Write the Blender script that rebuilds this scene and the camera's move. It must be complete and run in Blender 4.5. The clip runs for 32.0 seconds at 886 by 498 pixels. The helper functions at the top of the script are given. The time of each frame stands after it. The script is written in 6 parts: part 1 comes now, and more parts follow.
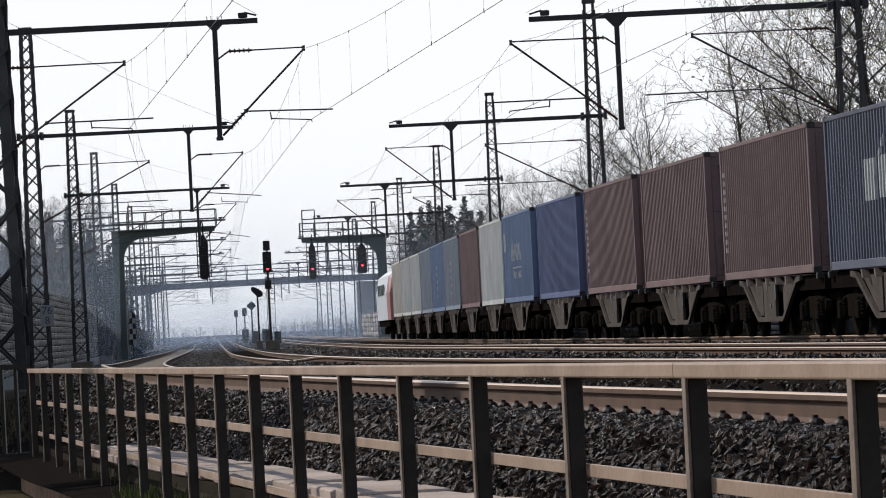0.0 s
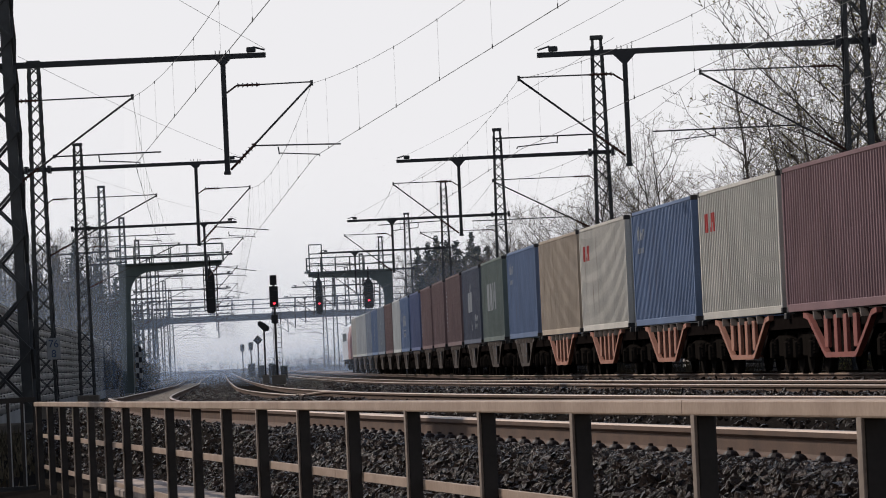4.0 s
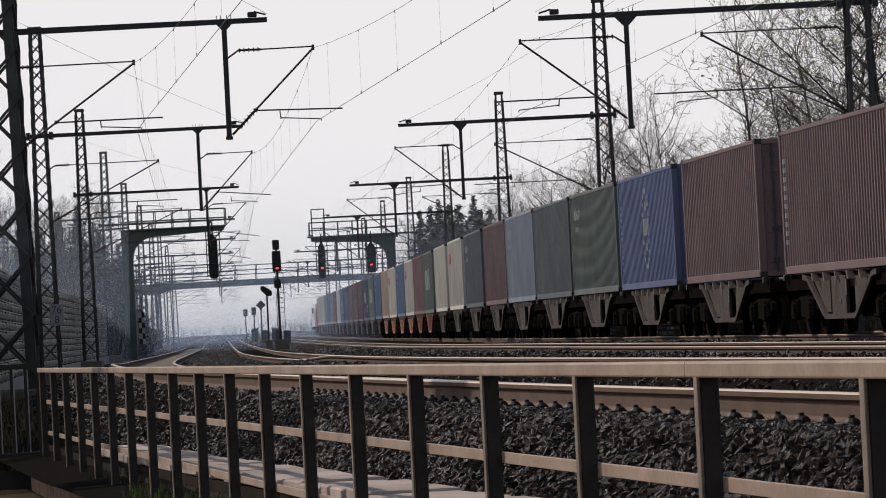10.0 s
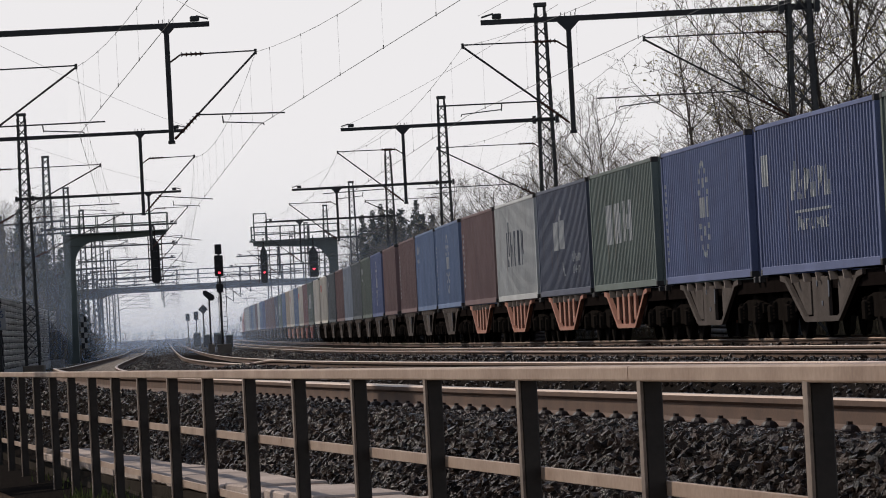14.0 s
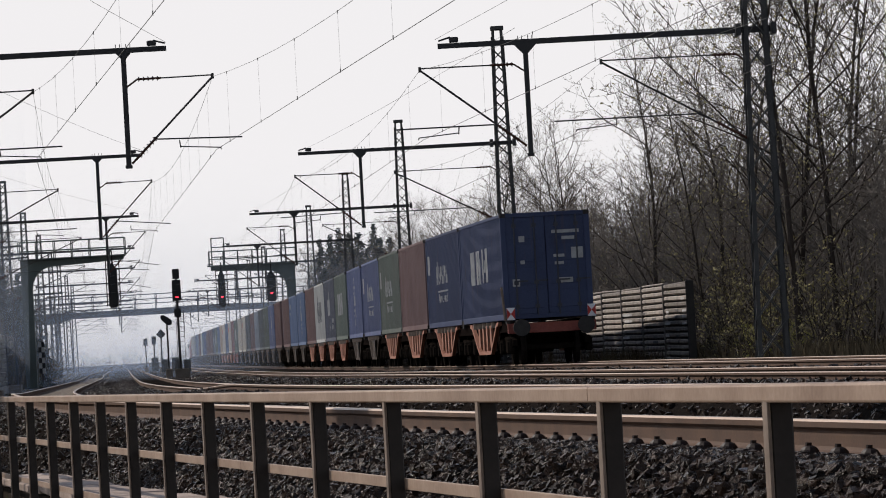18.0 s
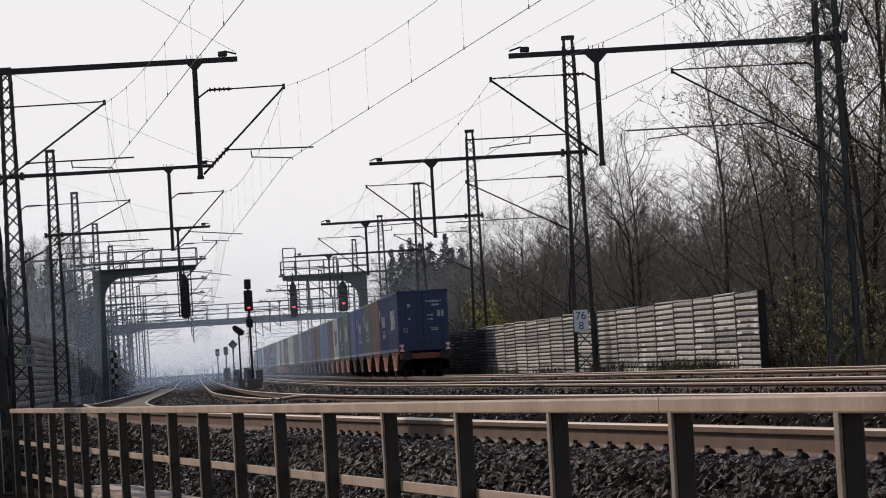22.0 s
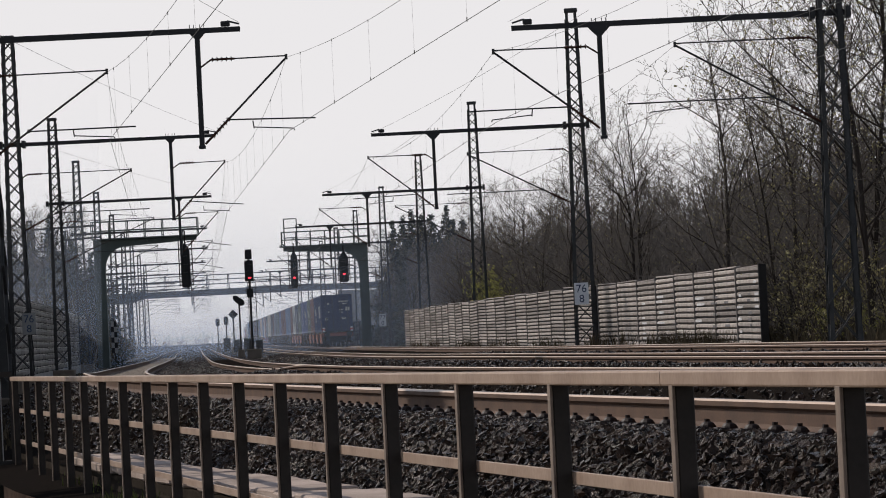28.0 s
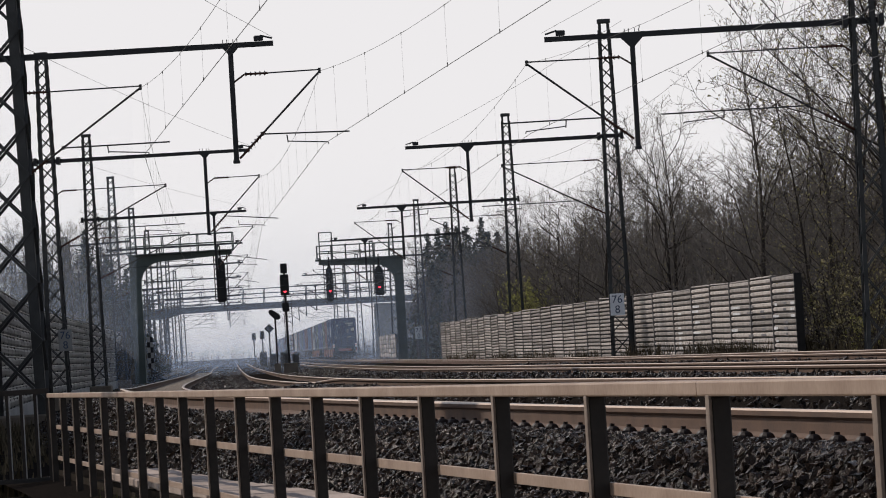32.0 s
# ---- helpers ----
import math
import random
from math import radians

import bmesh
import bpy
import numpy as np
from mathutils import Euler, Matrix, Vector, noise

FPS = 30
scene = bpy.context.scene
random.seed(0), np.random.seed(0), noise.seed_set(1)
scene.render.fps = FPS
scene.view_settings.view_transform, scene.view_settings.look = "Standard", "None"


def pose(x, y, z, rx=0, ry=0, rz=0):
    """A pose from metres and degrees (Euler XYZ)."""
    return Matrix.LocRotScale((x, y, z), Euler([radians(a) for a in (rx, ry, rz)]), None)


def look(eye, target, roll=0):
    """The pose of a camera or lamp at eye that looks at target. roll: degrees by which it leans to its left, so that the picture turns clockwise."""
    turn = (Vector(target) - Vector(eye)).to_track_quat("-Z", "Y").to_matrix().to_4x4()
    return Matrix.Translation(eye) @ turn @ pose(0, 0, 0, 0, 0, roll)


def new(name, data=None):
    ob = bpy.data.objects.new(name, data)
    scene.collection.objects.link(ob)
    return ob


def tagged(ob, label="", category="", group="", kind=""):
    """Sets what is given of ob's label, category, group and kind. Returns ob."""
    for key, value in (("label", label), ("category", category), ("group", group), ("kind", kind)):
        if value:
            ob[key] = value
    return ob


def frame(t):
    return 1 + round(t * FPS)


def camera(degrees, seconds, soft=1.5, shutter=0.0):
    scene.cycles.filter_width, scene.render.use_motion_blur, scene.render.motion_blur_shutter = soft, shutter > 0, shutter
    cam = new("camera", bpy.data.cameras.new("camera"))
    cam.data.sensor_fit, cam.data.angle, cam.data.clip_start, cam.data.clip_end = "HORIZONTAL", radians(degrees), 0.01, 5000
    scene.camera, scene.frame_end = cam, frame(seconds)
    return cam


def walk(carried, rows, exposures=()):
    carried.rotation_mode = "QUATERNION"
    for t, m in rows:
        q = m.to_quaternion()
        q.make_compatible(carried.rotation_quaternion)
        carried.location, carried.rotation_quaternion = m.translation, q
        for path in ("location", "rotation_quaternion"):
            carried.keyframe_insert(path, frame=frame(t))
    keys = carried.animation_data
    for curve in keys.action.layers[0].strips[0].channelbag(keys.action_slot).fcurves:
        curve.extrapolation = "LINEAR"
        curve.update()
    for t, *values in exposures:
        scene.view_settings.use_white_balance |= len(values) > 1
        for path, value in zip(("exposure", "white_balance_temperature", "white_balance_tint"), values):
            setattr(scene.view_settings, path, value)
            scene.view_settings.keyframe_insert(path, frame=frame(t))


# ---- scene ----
import functools

# The observer stands on one spot beside the line with a long lens: yaw, pitch, lean in degrees, sway in metres.
EYE = 0.65
cam = camera(10.92, 32.0, soft=1.0)
AIM = [
    (0, -0.233, 0.864, 2.867, 0.018, 0.004),
    (0.5, -0.350, 0.863, 3.080, 0.019, 0.008),
    (1, -0.491, 0.927, 3.119, 0.016, 0.008),
    (1.5, -0.523, 0.970, 3.033, 0.016, 0.005),
    (2, -0.173, 0.856, 2.869, 0.012, 0.008),
    (2.5, -0.178, 1.359, 2.578, 0.009, 0.007),
    (3, -0.232, 1.234, 2.593, 0.011, 0.007),
    (3.5, -0.278, 1.320, 2.522, 0.009, 0.006),
    (5.5, -0.498, 1.109, 2.907, 0.009, 0.008),
    (6, -0.599, 1.051, 2.918, 0.008, 0.008),
    (6.5, -0.653, 1.100, 2.812, 0.007, 0.002),
    (7, -0.767, 0.938, 3.016, 0.009, 0.010),
    (7.5, -0.999, 0.998, 2.976, 0.006, 0.005),
    (8, -1.215, 0.970, 3.256, 0.009, 0.012),
    (8.5, -1.071, 0.953, 3.211, 0.012, 0.011),
    (9, -0.952, 1.117, 3.060, 0.010, 0.003),
    (9.5, -0.823, 1.297, 2.936, 0.010, 0.007),
    (10, -0.348, 0.858, 2.902, 0.011, 0.005),
    (10.5, -0.009, 1.105, 2.923, 0.008, 0.009),
    (11, 0.167, 1.204, 2.936, 0.008, 0.008),
    (11.5, 0.252, 1.160, 2.902, 0.009, 0.004),
    (12, 0.239, 1.069, 2.937, 0.008, 0.004),
    (12.5, 0.266, 1.263, 2.790, 0.010, 0.010),
    (13, 0.437, 1.348, 2.612, 0.009, 0.009),
    (13.5, 0.474, 1.263, 2.683, 0.006, 0.004),
    (14, 0.367, 0.876, 2.916, 0.007, 0.004),
    (14.5, 0.306, 1.292, 3.160, 0.008, 0.006),
    (16.5, 0.545, 1.317, 3.185, 0.005, 0.005),
    (17, 0.827, 1.386, 3.025, 0.004, -0.001),
    (17.5, 1.050, 1.381, 2.977, 0.003, -0.000),
    (18, 0.906, 1.142, 3.142, 0.002, -0.002),
    (18.5, 0.587, 1.024, 3.247, -0.000, 0.006),
    (19, 0.254, 1.025, 3.305, 0.002, 0.004),
    (19.5, 0.174, 1.235, 3.225, 0.001, 0.004),
    (20, 0.120, 1.173, 3.235, 0.001, 0.002),
    (20.5, 0.038, 1.151, 3.544, 0.005, 0.001),
    (21, -0.068, 1.124, 3.593, 0.003, 0.003),
    (21.5, -0.073, 1.299, 3.381, 0.004, 0.004),
    (22, 0.029, 1.311, 3.277, 0.005, 0.002),
    (22.5, 0.188, 1.523, 2.805, 0.003, 0.005),
    (23, 0.247, 1.846, 2.498, -0.001, 0.000),
    (23.5, 0.320, 1.844, 2.289, -0.005, 0.012),
    (24, 0.334, 1.764, 2.344, -0.004, 0.001),
    (24.5, 0.303, 1.131, 2.411, -0.002, 0.001),
    (25, 0.206, 1.006, 2.796, -0.000, 0.002),
    (25.5, 0.090, 1.050, 2.967, 0.001, 0.001),
    (27.5, 0.033, 1.068, 2.672, 0.000, -0.000),
    (28, -0.000, 0.963, 2.800, 0.000, -0.000),
    (28.5, -0.050, 0.851, 2.985, 0.002, -0.002),
    (29, -0.193, 0.890, 3.098, 0.002, 0.003),
    (29.5, -0.254, 1.117, 3.036, 0.001, 0.003),
    (30, -0.340, 0.991, 3.090, 0.002, 0.001),
    (30.5, -0.460, 1.005, 3.105, 0.000, -0.000),
    (31, -0.453, 1.122, 2.935, -0.000, 0.002),
    (31.5, -0.419, 1.092, 3.208, 0.000, 0.003),
    (32, -0.427, 1.138, 3.376, 0.001, 0.001),
]


def aim(yaw, pitch, lean, sx, sz):
    yaw, pitch = radians(yaw), radians(pitch)
    eye = Vector((sx, 0.0, EYE + sz))
    way = Vector((math.sin(yaw) * math.cos(pitch), math.cos(yaw) * math.cos(pitch), math.sin(pitch)))
    return look(eye, eye + way * 10, -lean)


walk(cam, [(t, aim(*a)) for t, *a in AIM], exposures=[(0, 0.25, 6400, 10), (2.2, 0.2, 6470, 11), (3.3, 0.07, 6500, 12), (6, 0.0, 6650, 13), (14, 0.0, 6650, 13), (17, 0.06, 6650, 13), (22, 0.06, 6650, 13), (24, -0.18, 6650, 13), (25.5, -0.14, 6650, 13), (28, -0.03, 6650, 13), (32, 0.0, 6650, 13)])

# ---- light: hazy spring sun ahead to the left, pale sky ----
SUN_AZ, SUN_EL = 48.0, 36.0      # degrees to the left of the line of sight, above the horizon
world = bpy.data.worlds.new("sky")
scene.world = world
world.use_nodes = True
wn, wl = world.node_tree.nodes, world.node_tree.links
sky = wn.new("ShaderNodeTexSky")
sky.sky_type = "NISHITA"
sky.sun_disc = False
sky.sun_elevation = radians(SUN_EL)
sky.sun_rotation = radians(-SUN_AZ)
sky.dust_density = 0.3
sky.air_density = 1.0
sky.ozone_density = 1.0
bg = wn["Background"]
bg.inputs["Strength"].default_value = 0.1
veil = wn.new("ShaderNodeMix")
veil.data_type = "RGBA"
veil.inputs["B"].default_value = (8.25, 8.35, 8.5, 1)      # pale haze low over the horizon, thinning upwards
low, split, reach = wn.new("ShaderNodeTexCoord"), wn.new("ShaderNodeSeparateXYZ"), wn.new("ShaderNodeMapRange")
reach.interpolation_type = "SMOOTHSTEP"
reach.inputs["From Min"].default_value, reach.inputs["From Max"].default_value = 0.09, 0.38
reach.inputs["To Min"].default_value, reach.inputs["To Max"].default_value = 1.0, 0.15
wl.new(low.outputs["Generated"], split.inputs["Vector"])
wl.new(split.outputs["Z"], reach.inputs["Value"])
wl.new(reach.outputs["Result"], veil.inputs["Factor"])
wl.new(sky.outputs["Color"], veil.inputs["A"])
wl.new(veil.outputs["Result"], bg.inputs["Color"])
sun = new("sun", bpy.data.lights.new("sun", "SUN"))
sun.data.energy, sun.data.angle, sun.data.color = 3.3, radians(0.8), (1.0, 0.93, 0.84)
_a, _e = radians(SUN_AZ), radians(SUN_EL)
SUN_WAY = Vector((-math.sin(_a) * math.cos(_e), math.cos(_a) * math.cos(_e), math.sin(_e)))
sun.matrix_world = look(SUN_WAY * 200, (0, 0, 0))


# ---- materials ----
def material(name, color, rough=0.7, metal=0.0, vary=0.25, scale=6.0, fine=60.0, bump=0.15, dist=0.01, dark=None, spec=0.22, per_object=0.0):
    """A surface with blotches at one scale and grain at a finer one; dark: colour of the stains."""
    m = bpy.data.materials.new(name)
    m.use_nodes = True
    n, l = m.node_tree.nodes, m.node_tree.links
    b = n["Principled BSDF"]
    b.inputs["Roughness"].default_value = rough
    b.inputs["Metallic"].default_value = metal
    b.inputs["Specular IOR Level"].default_value = spec
    co = n.new("ShaderNodeTexCoord")
    n1, n2 = n.new("ShaderNodeTexNoise"), n.new("ShaderNodeTexNoise")
    n1.inputs["Scale"].default_value, n1.inputs["Detail"].default_value = scale, 6
    n2.inputs["Scale"].default_value, n2.inputs["Detail"].default_value = fine, 4
    for q in (n1, n2):
        l.new(co.outputs["Object"], q.inputs["Vector"])
    ramp = n.new("ShaderNodeValToRGB")
    d = dark or tuple(c * (1 - vary) for c in color)
    lite = tuple(min(1, c * (1 + vary * 0.5)) for c in color)
    ramp.color_ramp.elements[0].position, ramp.color_ramp.elements[0].color = 0.32, (*d, 1)
    ramp.color_ramp.elements[1].position, ramp.color_ramp.elements[1].color = 0.62, (*color, 1)
    e = ramp.color_ramp.elements.new(0.8)
    e.color = (*lite, 1)
    mixf = n.new("ShaderNodeMath")
    mixf.operation = "MULTIPLY_ADD"
    mixf.inputs[1].default_value = 0.35
    l.new(n2.outputs["Fac"], mixf.inputs[0])
    half = n.new("ShaderNodeMath")
    half.operation = "MULTIPLY"
    half.inputs[1].default_value = 0.65
    l.new(n1.outputs["Fac"], half.inputs[0])
    l.new(half.outputs[0], mixf.inputs[2])
    l.new(mixf.outputs[0], ramp.inputs["Fac"])
    out = ramp.outputs["Color"]
    if per_object:
        info, hsv = n.new("ShaderNodeObjectInfo"), n.new("ShaderNodeHueSaturation")
        mr = n.new("ShaderNodeMapRange")
        mr.inputs["To Min"].default_value, mr.inputs["To Max"].default_value = 1 - per_object, 1 + per_object
        l.new(info.outputs["Random"], mr.inputs["Value"])
        l.new(mr.outputs["Result"], hsv.inputs["Value"])
        l.new(out, hsv.inputs["Color"])
        out = hsv.outputs["Color"]
    l.new(out, b.inputs["Base Color"])
    if bump:
        bp = n.new("ShaderNodeBump")
        bp.inputs["Strength"].default_value, bp.inputs["Distance"].default_value = bump, dist
        l.new(n2.outputs["Fac"], bp.inputs["Height"])
        l.new(bp.outputs["Normal"], b.inputs["Normal"])
    return m


def glow(name, color, strength):
    m = bpy.data.materials.new(name)
    m.use_nodes = True
    b = m.node_tree.nodes["Principled BSDF"]
    b.inputs["Base Color"].default_value = (*color, 1)
    b.inputs["Emission Color"].default_value = (*color, 1)
    b.inputs["Emission Strength"].default_value = strength
    return m


def islands(m, amount=0.5):
    """Lets every loose piece of a joined mesh take its own brightness."""
    n, l = m.node_tree.nodes, m.node_tree.links
    b = n["Principled BSDF"]
    src = b.inputs["Base Color"].links[0].from_socket
    geo, hsv, mr = n.new("ShaderNodeNewGeometry"), n.new("ShaderNodeHueSaturation"), n.new("ShaderNodeMapRange")
    mr.inputs["To Min"].default_value, mr.inputs["To Max"].default_value = 1 - amount, 1 + amount
    l.new(geo.outputs["Random Per Island"], mr.inputs["Value"])
    l.new(mr.outputs["Result"], hsv.inputs["Value"])
    l.new(src, hsv.inputs["Color"])
    l.new(hsv.outputs["Color"], b.inputs["Base Color"])
    return m


MAST = material("mast_steel", (0.062, 0.063, 0.062), 0.6, 0.3, 0.35, 3, 40, 0.1)
BEAM = material("beam_steel", (0.035, 0.036, 0.038), 0.55, 0.3, 0.3, 2, 30, 0.1)
ARM = material("arm_tube", (0.05, 0.05, 0.05), 0.5, 0.5, 0.3, 4, 60, 0.05)
CERAMIC = material("brown_ceramic", (0.06, 0.03, 0.022), 0.25, 0, 0.2, 8, 60, 0.0)
WIRE = material("copper_wire", (0.07, 0.065, 0.06), 0.5, 0.6, 0.2, 4, 60, 0.0)
CONCRETE = material("concrete", (0.21, 0.175, 0.14), 0.9, 0, 0.4, 2.2, 45, 0.35, 0.01, per_object=0.16, spec=0.04)
RUSTWALL = material("rust_stained_concrete", (0.36, 0.24, 0.175), 0.9, 0, 0.45, 1.6, 30, 0.5, 0.012, dark=(0.1, 0.065, 0.048), spec=0.05)
# lid concrete lightened, with the sun on the tops put into the colour
SLAB = material("lid_slab", (0.42, 0.34, 0.29), 0.9, 0, 0.4, 2.2, 45, 0.35, 0.01, per_object=0.2, spec=0.04)
SLEEPER = material("sleeper_concrete", (0.25, 0.21, 0.17), 0.9, 0, 0.4, 4, 50, 0.3, 0.01, per_object=0.2, spec=0.05)
RAILSIDE = material("rusty_rail", (0.105, 0.06, 0.038), 0.8, 0.1, 0.4, 3, 60, 0.25, 0.003, dark=(0.062, 0.036, 0.025))
RAILTOP = material("polished_rail", (0.27, 0.2, 0.15), 0.42, 0.9, 0.12, 1.5, 40, 0.05, 0.002)
CLIP = material("greased_clip", (0.016, 0.008, 0.006), 0.55, 0.0, 0.4, 20, 80, 0.2, spec=0.15)
# darker than the stones: the shade in their gaps is put into the bed colour
BALLAST = material("ballast_bed", (0.018, 0.015, 0.013), 0.95, 0, 0.6, 14, 34, 1.0, 0.05, dark=(0.014, 0.012, 0.011), spec=0)
STONE = islands(material("ballast_stone", (0.042, 0.025, 0.016), 0.3, 0, 0.5, 14, 110, 0.9, 0.012, dark=(0.009, 0.006, 0.0045), spec=0.1), 0.85)
EARTH = material("dark_earth", (0.08, 0.066, 0.044), 1.0, 0, 0.5, 0.5, 9, 0.6, 0.05, dark=(0.035, 0.033, 0.02), spec=0)
PATH = material("cinder_path", (0.04, 0.034, 0.028), 1.0, 0, 0.4, 1.5, 26, 0.6, 0.03, spec=0)
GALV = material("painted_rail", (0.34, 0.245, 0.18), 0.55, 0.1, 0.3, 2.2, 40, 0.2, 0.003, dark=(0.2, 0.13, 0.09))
# pale colour for the light caught on the gate bars' edges
STEELBAR = material("lit_edge_steel", (0.36, 0.35, 0.34), 0.5, 0.3, 0.3, 5, 50, 0.1)
# pale colour of the highlights drawn between the dark slats
SLATGLINT = material("pale_lath", (0.52, 0.50, 0.44), 0.8, 0, 0.35, 1.5, 20, 0.2, 0.004, per_object=0.25)
# paler brown that stands in for sunlight on the post sides
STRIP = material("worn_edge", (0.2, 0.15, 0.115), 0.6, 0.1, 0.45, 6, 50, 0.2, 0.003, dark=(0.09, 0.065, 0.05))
# near black, with the shade of the post fronts put into the colour
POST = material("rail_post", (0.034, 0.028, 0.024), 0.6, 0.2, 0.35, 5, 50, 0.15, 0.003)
DARKIRON = material("dark_iron", (0.035, 0.033, 0.032), 0.6, 0.3, 0.3, 5, 50, 0.1)
BARRIER = material("bleached_timber", (0.39, 0.355, 0.325), 0.9, 0, 0.45, 0.9, 16, 0.7, 0.02, dark=(0.14, 0.12, 0.108), per_object=0.4)
BARRIERPOST = material("barrier_post", (0.2, 0.185, 0.17), 0.9, 0, 0.35, 3, 30, 0.3)
BARRIERDARK = material("dark_slat", (0.15, 0.145, 0.13), 0.6, 0, 0.4, 1.2, 16, 0.4, 0.01, per_object=0.35)
GRAFFITI = material("faded_paint", (0.17, 0.165, 0.17), 0.8, 0, 0.5, 3, 20, 0.1)
PALEPAINT = material("pale_paint", (0.6, 0.6, 0.6), 0.8, 0, 0.4, 3, 20, 0.1)
BARK = material("bark", (0.05, 0.04, 0.033), 1.0, 0, 0.4, 3, 24, 0.5, 0.02, per_object=0.25)
TWIG = material("twig", (0.138, 0.119, 0.102), 1.0, 0, 0.3, 2, 14, 0.0, per_object=0.25)
BUD = islands(material("spring_bud", (0.30, 0.26, 0.12), 0.8, 0, 0.35, 4, 30, 0.0, per_object=0.25), 0.4)
LEAF = islands(material("young_leaf", (0.40, 0.38, 0.1), 0.8, 0, 0.3, 4, 30, 0.0, per_object=0.2), 0.4)
NEEDLE = islands(material("fir_needle", (0.045, 0.058, 0.046), 0.9, 0, 0.4, 3, 30, 0.0), 0.4)
HAZE = bpy.data.materials.new("thin_mist")
HAZE.use_nodes = True
BRUSH = islands(material("dry_brush", (0.115, 0.092, 0.06), 1.0, 0, 0.4, 3, 20, 0.0, spec=0.0), 0.5)
GRASS = islands(material("grass", (0.10, 0.12, 0.035), 1.0, 0, 0.4, 3, 20, 0.0), 0.5)
GANTRY = material("gantry_paint", (0.085, 0.105, 0.10), 0.65, 0.1, 0.3, 1.2, 20, 0.1)
BLACK = material("signal_black", (0.014, 0.014, 0.015), 0.6, 0, 0.2, 3, 40, 0.0)
# sign white greyed, so that shaded boards look dimmer by colour
GREYBOARD = material("dimmed_sign", (0.30, 0.30, 0.29), 0.7, 0, 0.25, 4, 40, 0.0)
WHITE = material("sign_white", (0.72, 0.74, 0.76), 0.6, 0, 0.12, 4, 40, 0.0)
BRIDGE = material("bridge_girder", (0.09, 0.10, 0.12), 0.7, 0.1, 0.3, 0.5, 8, 0.1)
PIER = material("bridge_concrete", (0.34, 0.33, 0.31), 0.9, 0, 0.3, 0.4, 6, 0.2)
BLUEINK = material("sign_ink", (0.05, 0.07, 0.12), 0.6, 0, 0.1, 4, 40, 0.0)
REDLAMP = glow("red_lamp", (1.0, 0.03, 0.05), 4.5)
WHITELAMP = glow("white_lamp", (0.9, 0.95, 1.0), 5.0)
GLASS = material("dark_glass", (0.02, 0.024, 0.03), 0.1, 0, 0.1, 2, 20, 0.0)
HOUSEWALL = material("far_render", (0.42, 0.42, 0.43), 0.9, 0, 0.2, 0.3, 5, 0.1)


# thin mist: mostly clear, the rest scatters light like white vapour, thinning upwards
n, l = HAZE.node_tree.nodes, HAZE.node_tree.links
n.remove(n["Principled BSDF"])
_out, _co, _sep, _nz = n["Material Output"], n.new("ShaderNodeTexCoord"), n.new("ShaderNodeSeparateXYZ"), n.new("ShaderNodeTexNoise")
_mr, _mul, _mix, _both = n.new("ShaderNodeMapRange"), n.new("ShaderNodeMath"), n.new("ShaderNodeMixShader"), n.new("ShaderNodeMixShader")
_tr, _tl, _df = n.new("ShaderNodeBsdfTransparent"), n.new("ShaderNodeBsdfTranslucent"), n.new("ShaderNodeBsdfDiffuse")
for q in (_tl, _df):
    q.inputs["Color"].default_value = (0.7, 0.82, 1.0, 1)
_nz.inputs["Scale"].default_value, _nz.inputs["Detail"].default_value = 0.06, 4
_mr.interpolation_type = "SMOOTHSTEP"
_mr.inputs["From Min"].default_value, _mr.inputs["From Max"].default_value = 15.0, -1.0
_mr.inputs["To Min"].default_value, _mr.inputs["To Max"].default_value = 0.0, 0.2
_mul.operation = "MULTIPLY"
l.new(_co.outputs["Object"], _sep.inputs["Vector"])
l.new(_co.outputs["Object"], _nz.inputs["Vector"])
l.new(_sep.outputs["Z"], _mr.inputs["Value"])
l.new(_mr.outputs["Result"], _mul.inputs[0])
l.new(_nz.outputs["Fac"], _mul.inputs[1])
l.new(_mul.outputs[0], _mix.inputs["Fac"])
l.new(_tl.outputs[0], _both.inputs[1])
l.new(_df.outputs[0], _both.inputs[2])
l.new(_tr.outputs[0], _mix.inputs[1])
l.new(_both.outputs[0], _mix.inputs[2])
l.new(_mix.outputs[0], _out.inputs["Surface"])
# denser smoke far down the line
SMOKE = HAZE.copy()
SMOKE.name = "blue_smoke"
for q in SMOKE.node_tree.nodes:
    if q.type == "MAP_RANGE":
        q.inputs["From Min"].default_value, q.inputs["To Max"].default_value = 9.0, 0.5
    elif q.type in ("BSDF_TRANSLUCENT", "BSDF_DIFFUSE"):
        q.inputs["Color"].default_value = (0.5, 0.63, 0.86, 1)


# thicker veil over the trees on the left
VEIL = HAZE.copy()
VEIL.name = "tree_mist"
for q in VEIL.node_tree.nodes:
    if q.type == "MAP_RANGE":
        q.inputs["From Min"].default_value, q.inputs["To Max"].default_value = 19.0, 0.28


